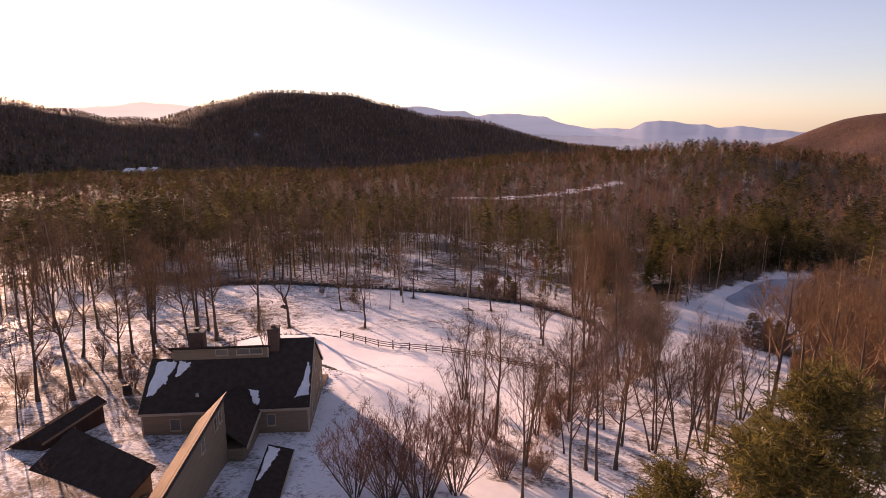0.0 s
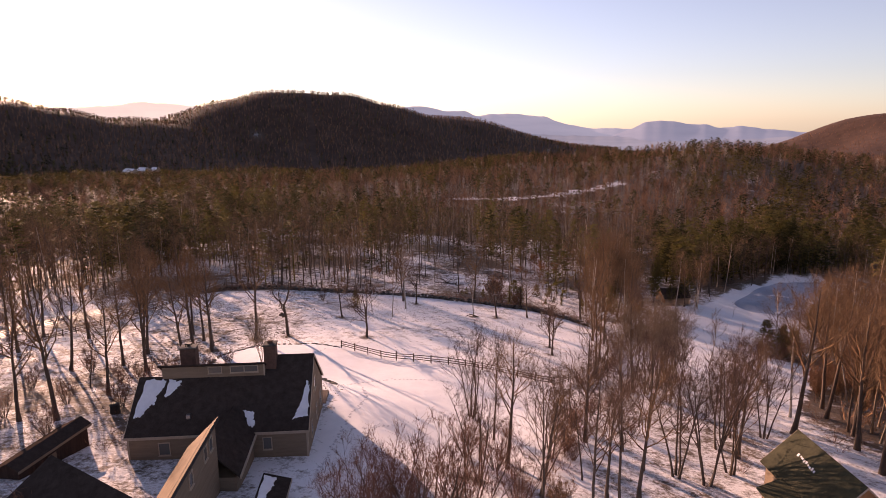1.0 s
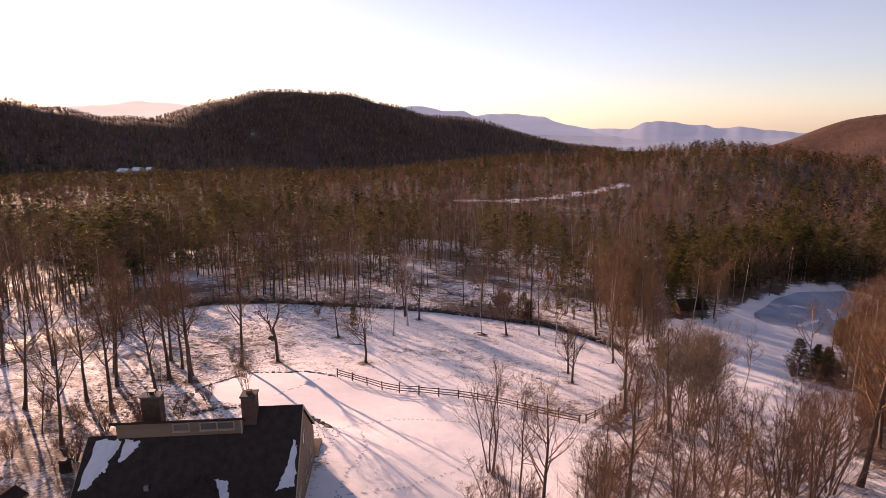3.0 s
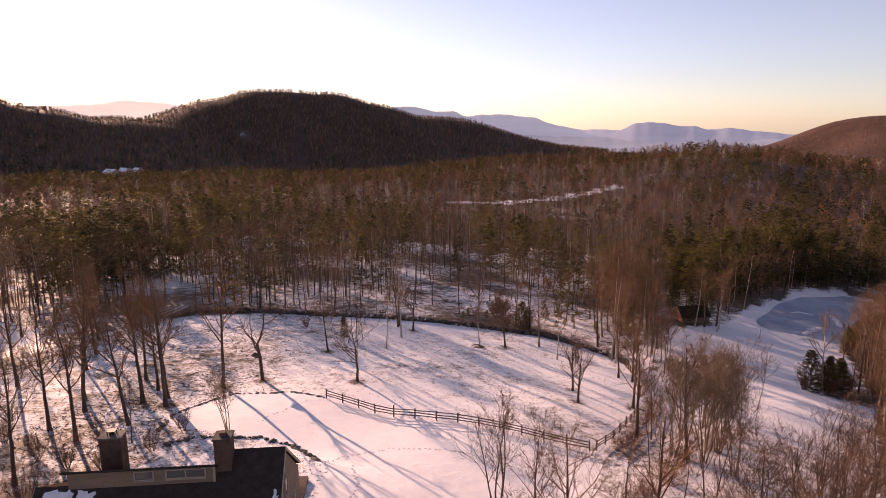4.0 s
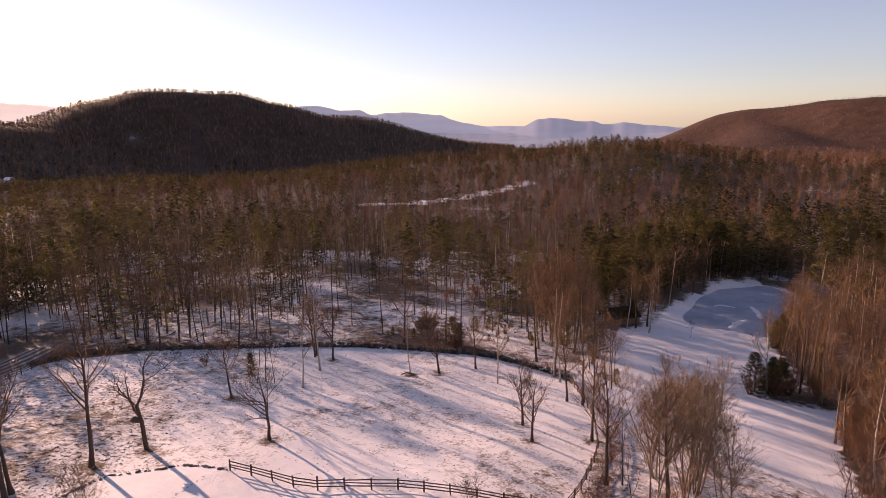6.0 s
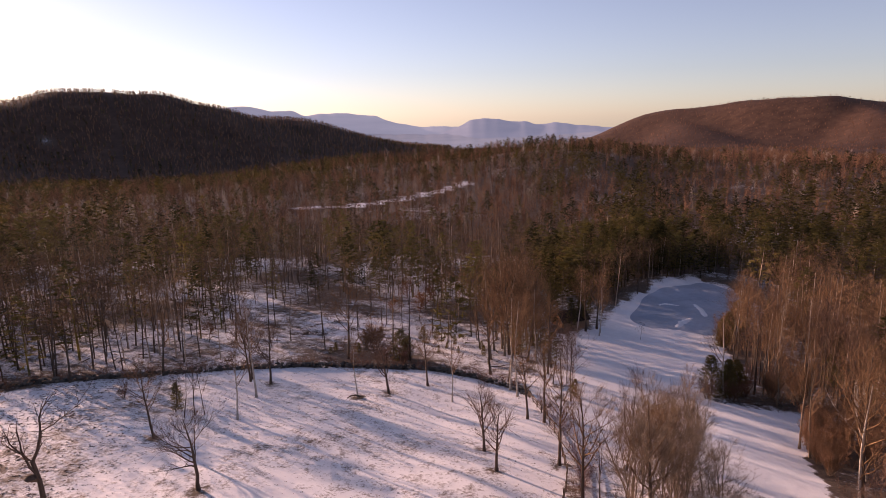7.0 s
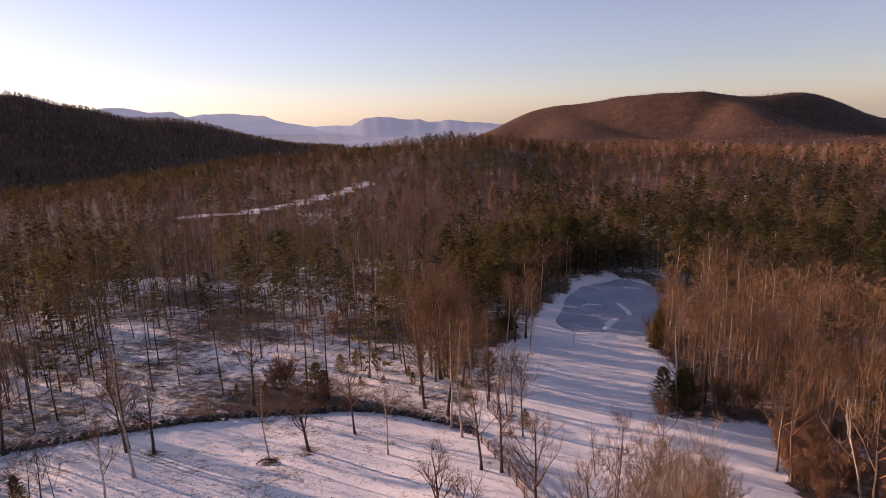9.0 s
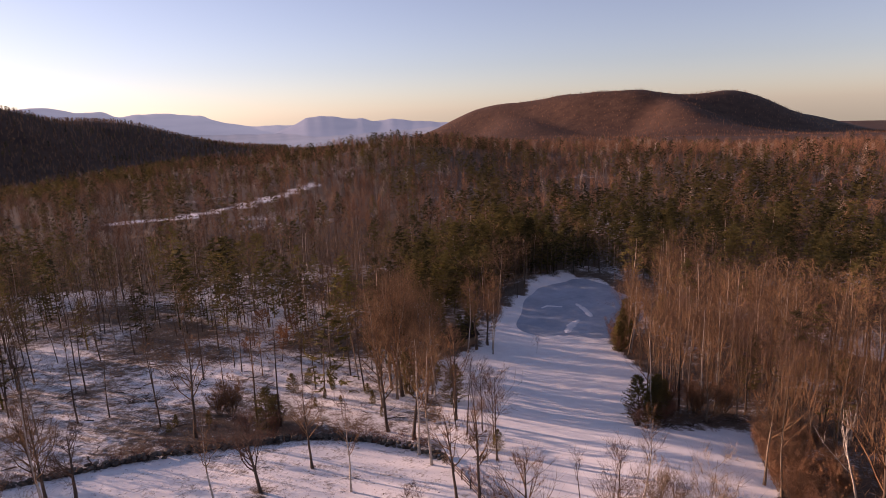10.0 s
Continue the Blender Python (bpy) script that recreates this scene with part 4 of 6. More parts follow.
def wood_tree_shape(seed, h, boughs=13, subs=4, twigs=4, width=0.017):
    """A leafless tree of the closed woods: stem, boughs, branches and twigs; the first 30 faces are the stem."""
    rng = np.random.default_rng(seed)
    pts, rad = grow(rng, np.array([0, 0, -0.5]), np.array([rng.normal() * 0.03, rng.normal() * 0.03, 1.0]), h * 0.95, h * 0.0105, 5, 0.03, 0.05, 0.2)
    s, t, w = [], [], []
    for i in range(boughs):
        f = 0.38 + 0.6 * (i + rng.random()) / boughs
        k = f * 5
        i0 = min(int(k), 4)
        p = pts[i0] + (pts[i0 + 1] - pts[i0]) * (k - i0)
        a = rng.random() * 6.283
        d = unit(np.array([math.cos(a), math.sin(a), 0.45 + 0.6 * rng.random()]))
        ln = h * (0.42 - 0.26 * f) * (0.75 + 0.5 * rng.random())
        s.append(p), t.append(p + d * ln), w.append(width * 1.9)
        for j in range(subs):
            c = p + d * ln * (0.2 + 0.7 * (j + rng.random()) / subs)
            e = unit(d + rng.normal(size=3) * 0.6 + np.array([0, 0, 0.25]))
            l2 = ln * (0.3 + 0.4 * rng.random())
            s.append(c), t.append(c + e * l2), w.append(width * 1.2)
            for n in range(twigs):
                g = c + e * l2 * rng.random()
                u = unit(e + rng.normal(size=3) * 0.6 + np.array([0, 0, 0.3]))
                s.append(g), t.append(g + u * l2 * (0.4 + 0.5 * rng.random())), w.append(width)
    return joined(pipes([(pts, rad)], 3), blades(rng, s, t, np.array(w)))


def far_pine_shape(seed, h, clumps, each, reach, width, spread=0.2, low=0.25):
    """A far pine: a stem and a ragged, rounded crown of needle clumps."""
    rng = np.random.default_rng(seed)
    s, t, w = [np.array([0, 0, -0.5])], [np.array([0, 0, h * 0.96])], [0.012 * h]
    for i in range(clumps):
        f = low + (0.99 - low) * (i + rng.random()) / clumps
        g = (f - low) / (1 - low)
        r = h * spread * (math.sin(math.pi * min(1.0, 0.22 + 0.78 * g)) ** 0.7 * (1 - 0.35 * g) + 0.03) * (0.35 + 0.75 * rng.random())
        a = rng.random() * 6.28
        c = np.array([math.cos(a) * r, math.sin(a) * r, f * h])
        for _ in range(each):
            d = unit(rng.normal(size=3) * np.array([0.6, 0.6, 0.22]) + np.array([math.cos(a) * 0.9, math.sin(a) * 0.9, 0.12]))
            s.append(c - d * reach * 0.45)
            t.append(c + d * reach * (0.6 + 0.6 * rng.random()))
            w.append(width * (0.6 + 0.7 * rng.random()))
    return blades(rng, s, t, np.array(w))


def scatter(name, shapes, x, y, scale, mat, label, category, rng, lift=0.0, stems=0, stem_mat=None, tall=0.0):
    """Many copies of a few shapes joined in one object."""
    if len(x) == 0:
        return
    z = land(x, y) + lift
    verts, faces, marks, turned, tones, n = [], [], [], [], [], 0
    pick = rng.integers(len(shapes), size=len(x))
    for k, (v, f) in enumerate(shapes):
        sel = np.where(pick == k)[0]
        a = rng.random(len(sel)) * 6.283
        c, sn, sc = np.cos(a)[:, None], np.sin(a)[:, None], scale[sel][:, None]
        if tall:
            f, nv = facing(v, f, tall)
            turned.append(np.stack([nv[None, :, 0] * c - nv[None, :, 1] * sn, nv[None, :, 0] * sn + nv[None, :, 1] * c, nv[None, :, 2] + 0 * c], -1).reshape(-1, 3))
        stretch = sc * (0.85 + 0.3 * rng.random((len(sel), 1)))
        px = (v[None, :, 0] * c - v[None, :, 1] * sn) * stretch + x[sel][:, None]
        py = (v[None, :, 0] * sn + v[None, :, 1] * c) * stretch + y[sel][:, None]
        pz = v[None, :, 2] * sc + z[sel][:, None]
        verts.append(np.stack([px, py, pz], -1).reshape(-1, 3))
        faces.append((f[None] + (np.arange(len(sel)) * len(v))[:, None, None] + n).reshape(-1, 3))
        tones.append(np.repeat(np.clip(rng.normal(size=len(sel)) * 0.36, -0.6, 0.6), len(v)))
        marks.append(np.tile((np.arange(len(f)) < stems).astype(np.int32), len(sel)))
        n += len(sel) * len(v)
    ob = new(name, mesh_of(name, np.concatenate(verts), np.concatenate(faces), mat, False, np.concatenate(turned) if tall else None))
    ob.data.attributes.new("tone", "FLOAT", "POINT").data.foreach_set("value", np.concatenate(tones).astype(np.float32))
    if stems:
        ob.data.materials.append(stem_mat)
        ob.data.polygons.foreach_set("material_index", np.concatenate(marks))
    return tagged(ob, label, category, kind="stuff")


def jittered(rng, x0, x1, y0, y1, gap):
    gx, gy = np.meshgrid(np.arange(x0, x1, gap), np.arange(y0, y1, gap))
    return (gx + (rng.random(gx.shape) - 0.5) * gap * 1.1).ravel(), (gy + (rng.random(gx.shape) - 0.5) * gap * 1.1).ravel()


def wooded(x, y):
    d, b = np.hypot(x, y), np.degrees(np.arctan2(x, y))
    ok = ~inside(x, y, MEADOW) & ~inside(x + 2.4 * np.sin(y / 3.1) + 1.6 * np.sin(x / 2.3 + y / 6), y + 2.2 * np.sin(x / 3.7 + 1), FIELD) & ~(inside(x, y, CLEARING) & (np.sin(x * 12.9898 + y * 78.233) < 0.5)) & ~inside(x, y, CLEARING_FAR)
    ok &= (way_gap(x, y, ROAD) > 4.5) & (pond_reach(x, y) > 1.12)
    ok &= (np.hypot(x - 66, y - 185) > 10) & ~inside(x, y, THICKET)
    return ok & (b > -50) & (b < 72)


SLOPE_PINES = [(126, 205), (150, 200), (215, 172), (300, 205), (376, 240), (368, 313), (329, 362), (232, 309), (165, 273), (137, 262)]
POND_PINES = [(70, 204), (97, 214), (124, 234), (150, 226), (168, 240), (165, 275), (120, 285), (84, 250)]
CLUMP = [(31, 146), (34, 139), (38, 141), (45, 154), (55, 173), (57, 178), (50, 184), (41, 170), (34.5, 158)]


def conifer_share(x, y):
    d, b = np.hypot(x, y), np.degrees(np.arctan2(x, y))
    share = 0.05 + 0.16 * smooth(0.55, 0.75, ripple(x, y, 31, 0.4))
    share += 0.13 * (smooth(185, 225, d) * (1 - smooth(520, 600, d)) * (1 - smooth(5, 13, b))) + 0.1 * smooth(150, 165, d) * (1 - smooth(-14, -8, b))
    share += 0.75 * smooth(16, 28, b) * smooth(215, 250, d) * (1 - smooth(480, 620, d)) * smooth(0.32, 0.5, ripple(x, y, 30, 1.1))
    share += 0.22 * smooth(480, 560, d) * smooth(8, 14, b) * (1 - smooth(30, 40, b))
    share += 0.5 * smooth(560, 680, d) * (1 - smooth(900, 1000, d)) * (1 - smooth(4, 12, b))
    share = np.where(inside(x, y, POND_PINES), 0.62, share)
    share = np.where(inside(x, y, SLOPE_PINES) & (ripple(x, y, 17, 2.6) > 0.4), 0.66, share)
    share = np.where(inside(x, y, SCRUB), 0.02, share)
    share = np.where(inside(x, y, RIGHT_WOOD), 0.03, np.where(inside(x, y, CLUMP), 0.06, share))
    grouped = share * (0.3 + 1.7 * smooth(0.44, 0.6, ripple(x, y, 11, 4.2)))
    share = np.where(inside(x, y, POND_PINES) | inside(x, y, SLOPE_PINES) | (d > 700), share, grouped)
    return np.clip(share, 0, 0.85)


def build_woods():
    rng = np.random.default_rng(9)
    x, y = jittered(rng, -260, 330, 25, 335, 5.1)
    dx, dy = jittered(rng, 26, 250, 70, 305, 4.4)
    extra = inside(dx, dy, RIGHT_WOOD) | inside(dx, dy, POND_PINES)
    cx, cy = jittered(rng, 26, 64, 132, 198, 3.6)
    clump = inside(cx, cy, CLUMP) & (rng.random(cx.shape) < 0.5)
    lx, ly = jittered(rng, -135, -66, 60, 200, 6.2)
    sx, sy = jittered(rng, -110, -16, 149, 225, 5.6)
    lx, ly = np.concatenate([lx, sx]), np.concatenate([ly, sy])
    x, y = np.concatenate([x, dx[extra], cx[clump], lx]), np.concatenate([y, dy[extra], cy[clump], ly])
    d = np.hypot(x, y)
    ok = wooded(x, y) & (d < 335)
    open_wood = smooth(0.38, 0.55, ripple(x, y, 13, 3.3))
    ok &= rng.random(x.shape) < 0.55 + 0.45 * open_wood
    thin = inside(x, y, SCRUB)
    ok &= ~thin | (rng.random(x.shape) < 0.38)
    x, y, d = x[ok], y[ok], d[ok]
    green = (rng.random(x.shape) < conifer_share(x, y)) & ~((x < 60) & (x > 10) & (y < 140))
    # nearest to the flight line: single trees
    near = way_gap(x, y, [(0, 0), (-3, 40), (-1, 67)])
    order = np.argsort(near)
    single = np.zeros(x.shape, bool)
    single[order[:130]] = True
    single |= inside(x, y, CLUMP) & ~green
    single |= inside(x, y, RIGHT_WOOD) & (way_gap(x, y, [(60, 92), (84, 117), (95, 156), (118, 181)]) < 9) & (rng.random(x.shape) < 0.8)
    for i in np.where(single)[0]:
        if inside(x[i], y[i], CLUMP) and rng.random() < 0.85:
            plant("slender", x[i], y[i], 16 + 7 * rng.random(), rng)
        elif green[i]:
            plant("pine", x[i], y[i], 12 + 5 * rng.random(), rng)
        elif x[i] > 50 and rng.random() < 0.3:
            plant("slender", x[i], y[i], 14 + 5 * rng.random(), rng)
        elif x[i] > 50 and rng.random() < 0.55:
            plant("edge", x[i], y[i], 13 + 4.5 * rng.random(), rng)
        elif rng.random() < 0.2 + 0.15 * (x[i] > 50):
            plant("birch", x[i], y[i], 13 + 5 * rng.random() + 2.5 * (x[i] > 25), rng)
        else:
            plant("tall" if x[i] < 50 else "grove", x[i], y[i], 12.5 + 6 * rng.random() + 2.5 * (x[i] > 25), rng)
    # cut-over ground, and an opener wood on its sunward side
    sunward = inside(x, y, [(-24, 149), (3, 149), (20, 214), (-14, 232), (-48, 228), (-36, 180)])
    rest = ~single & ~(sunward & (np.random.default_rng(77).random(x.shape) < 0.35))
    white = rng.random(x.shape) < 0.12 + 0.3 * inside(x, y, RIGHT_WOOD) + 0.12 * inside(x, y, CLUMP)
    taller = 1 + 0.17 * (inside(x, y, RIGHT_WOOD) | inside(x, y, CLUMP))
    mids = [wood_tree_shape(s, 15.5) for s in range(101, 108)]
    pines = [far_pine_shape(s, 16, 78, 5, 1.2, 0.13, 0.23, 0.16) for s in range(111, 117)]
    k = rest & ~green & ~white
    scatter("bare_woods", mids, x[k], y[k], (0.72 + 0.4 * rng.random(k.sum())) * (0.85 + 0.4 * ripple(x[k], y[k], 10, 5.0)) * taller[k], TWIG, "leafless brown deciduous woods on snowy ground", "woods", rng, stems=30, stem_mat=BARK)
    k = rest & ~green & white
    scatter("birch_woods", mids, x[k], y[k], (0.72 + 0.4 * rng.random(k.sum())) * (0.85 + 0.4 * ripple(x[k], y[k], 10, 5.0)) * taller[k], TWIG, "pale birches scattered among the woods", "woods", rng, stems=30, stem_mat=BIRCH_FAR)
    k = rest & green
    scatter("pine_woods", pines, x[k], y[k], (0.7 + 0.45 * rng.random(k.sum())) * (0.85 + 0.4 * ripple(x[k], y[k], 10, 5.0)), NEEDLE, "green pines among the leafless woods", "woods", rng, tall=15)
    # middle distance
    x, y = jittered(rng, -620, 760, 120, 840, 7.4)
    d, b = np.hypot(x, y), np.degrees(np.arctan2(x, y))
    ok = wooded(x, y) & (d > 333) & (d < 830) & (rng.random(x.shape) < 0.75 + 0.25 * smooth(0.36, 0.5, ripple(x, y, 26, 0.9))) & (b > -42) & (b < 68)
    ok &= ~((d < 500) & (way_gap(x, y, CLEARING) < 16) & (rng.random(x.shape) < 0.35))
    x, y = x[ok], y[ok]
    green = rng.random(x.shape) < conifer_share(x, y)
    white = rng.random(x.shape) < 0.06
    bares = [far_bare_shape(s, 13, 66, 0.052) for s in range(121, 127)]
    firs = [far_pine_shape(s, 14, 34, 3, 1.5, 0.28, 0.29, 0.22) for s in range(131, 137)]
    k = ~green & ~white
    scatter("distant_bare_woods", bares, x[k], y[k], 0.75 + 0.45 * rng.random(k.sum()), TWIG_FAR, "distant leafless reddish-brown woods", "woods", rng)
    k = ~green & white
    scatter("distant_birches", bares, x[k], y[k], 0.75 + 0.45 * rng.random(k.sum()), BIRCH_FAR, "distant pale birches among brown woods", "woods", rng)
    scatter("distant_conifers", firs, x[green], y[green], 0.7 + 0.5 * rng.random(green.sum()), NEEDLE_FAR, "distant dark green conifers", "woods", rng, tall=14)
    # hillsides
    for x0, x1, y0, y1, gap, lo, hi, b0, b1, size in ((-1050, 450, 500, 1720, 8.2, 825, 1720, -43, 15, 6.5), (700, 2300, 800, 2300, 15, 1450, 2420, 26, 66, 4.5)):
        x, y = jittered(rng, x0, x1, y0, y1, gap)
        d, b = np.hypot(x, y), np.degrees(np.arctan2(x, y))
        ok = (d > lo) & (d < hi) & (b > b0) & (b < b1) & ~inside(x, y, CLEARING_FAR)
        ok &= np.abs(b + 12.7 + 0.0009 * (d - 1500)) > 0.22
        x, y = x[ok], y[ok]
        green = rng.random(x.shape) < conifer_share(x, y) * (0.8 if b0 < 0 else 0.03)
        tufts = [far_bare_shape(s, size, 10, 0.5, 0.0) for s in range(141, 145)]
        spikes = [far_pine_shape(s, size * 1.1, 6, 3, 2.0, 0.7, 0.2, 0.05) for s in range(151, 153)]
        scatter("hillside_bare_woods", tufts, x[~green], y[~green], 0.7 + 0.6 * rng.random((~green).sum()), TWIG_FAR, "leafless woods covering the far hillside", "woods", rng)
        scatter("hillside_conifers", spikes, x[green], y[green], 0.7 + 0.6 * rng.random(green.sum()), NEEDLE_FAR, "dark conifers dotted over the far hillside", "woods", rng, tall=size)


BIRCH_FAR = varied("pale far bark", (0.26, 0.2, 0.15), (0.58, 0.48, 0.38), 1, bumps=0, island=0.3)
build_woods()


def brush_shape(seed):
    """A low bush about two metres high: a fan of canes with side twigs."""
    rng = np.random.default_rng(seed)
    s, t, w = [], [], []
    for i in range(11):
        a, lean = rng.random() * 6.283, 0.25 + 0.75 * rng.random()
        d = unit(np.array([math.cos(a) * lean, math.sin(a) * lean, 1.0]))
        p, ln = np.array([math.cos(a) * 0.12, math.sin(a) * 0.12, -0.1]), 1.2 + 1.1 * rng.random()
        s.append(p), t.append(p + d * ln), w.append(0.016)
        for k in range(5):
            c = p + d * ln * (0.25 + 0.7 * rng.random())
            e = unit(d + rng.normal(size=3) * 0.6)
            s.append(c), t.append(c + e * ln * (0.2 + 0.3 * rng.random())), w.append(0.011)
    return blades(rng, s, t, np.array(w))


def build_undergrowth():
    rng = np.random.default_rng(21)
    # dead grass on the meadow, thickest towards the road and along the fences
    x, y = rng.uniform(-75, 34, 46000), rng.uniform(58, 150, 46000)
    y = np.round(y / 0.95 + 0.25 * x / 0.95 + rng.normal(size=len(y)) * 0.5) * 0.95 + rng.normal(size=len(y)) * 0.2 - 0.25 * x
    keep = inside(x, y, MEADOW) & ~inside(x, y, LAWN)
    keep &= rng.random(x.shape) < (0.15 + 0.85 * smooth(0.4, 0.62, ripple(x, y, 7, 0.3))) * (1 - 0.62 * smooth(-25, 10, x))
    x, y = x[keep], y[keep]
    tuft = []
    for s in range(4):
        r = np.random.default_rng(200 + s)
        a = r.random(5) * 6.28
        st = np.stack([np.cos(a) * 0.03, np.sin(a) * 0.03, np.full(5, -0.02)], -1)
        tp = np.stack([np.cos(a) * 0.2, np.sin(a) * 0.2, 0.02 + 0.07 * r.random(5)], -1)
        tuft.append(blades(r, st, tp, 0.05))
    scatter("dead_grass_tufts", tuft, x, y, (0.3 + 0.55 * rng.random(len(x))) * (1 + 0.5 * smooth(-15, -35, x)), GRASS, "tufts of dead brown grass poking through snow", "grass", rng)
    # low brush behind the far wall and at the wood's edges
    x, y = jittered(rng, -80, 140, 45, 215, 3.3)
    edge = np.minimum(way_gap(x, y, MEADOW + MEADOW[:1]), way_gap(x, y, FIELD + FIELD[:1]))
    chance = np.where(inside(x, y, SCRUB), 0.35, np.where(edge < 7, 0.3, 0.05))
    chance = np.where(inside(x, y, GROVE), 0.1, chance)
    chance = np.where(inside(x, y, YARD), 0.4, np.where(inside(x, y, RIGHT_WOOD), 0.85, chance))
    keep = (wooded(x, y) | inside(x, y, GROVE) | inside(x, y, YARD) | inside(x, y, THICKET)) & (rng.random(x.shape) < chance)
    x, y = x[keep], y[keep]
    hedge = np.array(along([(9.5, 55), (11.5, 61), (14.6, 70.5), (18.5, 75), (22, 80), (28.5, 88.3), (34.5, 93.2), (40, 99)], 0.75))
    x = np.concatenate([x, hedge[:, 0] + rng.normal(size=len(hedge)) * 0.7, hedge[:, 0] + rng.normal(size=len(hedge)) * 0.5])
    y = np.concatenate([y, hedge[:, 1] + rng.normal(size=len(hedge)) * 0.7, hedge[:, 1] + rng.normal(size=len(hedge)) * 0.5])
    for nodes, gap, wide in (([(18, 85.5), (21.5, 90), (26, 98), (29.5, 106), (32, 116), (33.5, 126)], 0.35, 0.7), ([(-56, 140), (-44, 146.2), (-26, 147.4), (-14, 148.8), (3, 149.3), (12, 147.5), (21, 145.6), (28, 141.2), (33, 135)], 0.28, 0.8)):
        line = np.array(along(nodes, gap))
        x = np.append(x, line[:, 0] + rng.normal(size=len(line)) * wide)
        y = np.append(y, line[:, 1] + rng.normal(size=len(line)) * wide)
    brush = [brush_shape(s) for s in range(211, 217)]
    lx, ly = jittered(rng, -75, 40, 149, 235, 1.9)
    keep = wooded(lx, ly) & (rng.random(lx.shape) < 0.05 + 0.55 * smooth(0.5, 0.66, ripple(lx, ly, 5, 1.3)))
    lx, ly = lx[keep], ly[keep]
    scatter("low_tangle", brush, lx, ly, 0.15 + 0.35 * rng.random(len(lx)) ** 2, TWIG_RED, "low dead stalks and briars on cut-over ground", "brush", rng)
    low = inside(x, y, RIGHT_WOOD)
    scatter("brush", brush, x[~low], y[~low], 0.4 + 0.9 * rng.random((~low).sum()), TWIG_RED, "low tangled leafless brush on snow", "brush", rng)
    scatter("russet_brush", brush, x[low], y[low], 0.8 + 1.9 * rng.random(low.sum()), TWIG_THICKET, "russet leafless brush filling the lower wood", "brush", rng)
    # fallen limbs on the woodland floor
    x, y = jittered(rng, -60, 60, 148, 215, 3.2)
    keep = wooded(x, y) & (rng.random(x.shape) < 0.55)
    x, y = x[keep], y[keep]
    logs = []
    for s in range(3):
        r = np.random.default_rng(220 + s)
        logs.append(tubes([grow(r, np.array([-1.5, 0, 0.12]), np.array([1, 0.1, 0.0]), 2.6, 0.1, 4, 0.16, 0.0)], 4))
    scatter("fallen_branches", logs, x, y, 0.4 + 0.8 * rng.random(len(x)), BARK, "fallen branches lying on snowy woodland floor", "branches", rng)


build_undergrowth()


def build_brush_piles():
    """Heaps of cut branches along the edge of the field and on the cut-over ground."""
    rng = np.random.default_rng(23)
    limbs = []
    for x, y, size in ((67.5, 126.3, 1.1), (70.5, 125.4, 1.3), (74, 124.6, 0.8), (78, 124.2, 1.0), (82, 122.8, 1.2), (86, 121.6, 0.9), (1.4, 174.6, 1.5), (-1.1, 174.1, 1.9), (10, 178, 1.3), (37.2, 127.4, 1.0), (39.9, 133.7, 1.2), (7, 186, 1.6), (16, 196, 1.5), (-9, 182, 1.6)):
        foot = np.array([x, y, land_at(x, y) - 0.05])
        for _ in range(26):
            a, r = rng.random() * 6.283, size * rng.random()
            start = foot + np.array([math.cos(a) * r * 1.4, math.sin(a) * r, 0.1 + 0.45 * size * rng.random() * (1 - r / size)])
            turn = rng.random() * 6.283
            limbs.append(grow(rng, start, np.array([math.cos(turn), math.sin(turn), 0.1 * rng.normal()]), size * (0.8 + rng.random()), 0.05, 3, 0.15, -0.03, 0.4))
    v, f = tubes(limbs, 4)
    tagged(new("cut_branches", mesh_of("cut_branches", v, f, BARK)), "low dark heaps of cut branches lying on snow", "branches", kind="stuff")


build_brush_piles()


# ---------------------------------------------------------------- helpers for built things
def part(name, bm, mat, parent, label=""):
    me = bpy.data.meshes.new(name)
    bm.normal_update()
    bm.to_mesh(me)
    bm.free()
    me.materials.append(mat)
    ob = new(name, me)
    ob.parent = parent
    return tagged(ob, label)


def box(bm, x0, x1, y0, y1, z0, z1):
    r = bmesh.ops.create_cube(bm, size=1, matrix=Matrix.LocRotScale(((x0 + x1) / 2, (y0 + y1) / 2, (z0 + z1) / 2), None, (x1 - x0, y1 - y0, z1 - z0)))
    return r["verts"]


def boxed(*ranges, bevel=0.0):
    bm = bmesh.new()
    for r in ranges:
        box(bm, *r)
    if bevel:
        bmesh.ops.bevel(bm, geom=bm.edges[:], offset=bevel, segments=1, affect="EDGES")
    return bm


def slab(bm, corners, thick):
    """A plate under four corners."""
    top = [bm.verts.new(c) for c in corners]
    low = [bm.verts.new((c[0], c[1], c[2] - thick)) for c in corners]
    n = len(top)
    bm.faces.new(top)
    bm.faces.new(low[::-1])
    for i in range(n):
        bm.faces.new((top[i], low[i], low[(i + 1) % n], top[(i + 1) % n]))
    bmesh.ops.recalc_face_normals(bm, faces=bm.faces[:])
    return bm


def extruded(outline, axis, a, b):
    """An outline in the two other axes, drawn out along axis from a to b."""
    bm = bmesh.new()
    def at(p, k):
        return {"x": (k, p[0], p[1]), "y": (p[0], k, p[1]), "z": (p[0], p[1], k)}[axis]
    lo, hi = [bm.verts.new(at(p, a)) for p in outline], [bm.verts.new(at(p, b)) for p in outline]
    n = len(outline)
    bm.faces.new(lo)
    bm.faces.new(hi[::-1])
    for i in range(n):
        bm.faces.new((lo[i], hi[i], hi[(i + 1) % n], lo[(i + 1) % n]))
    bmesh.ops.recalc_face_normals(bm, faces=bm.faces[:])
    return bm


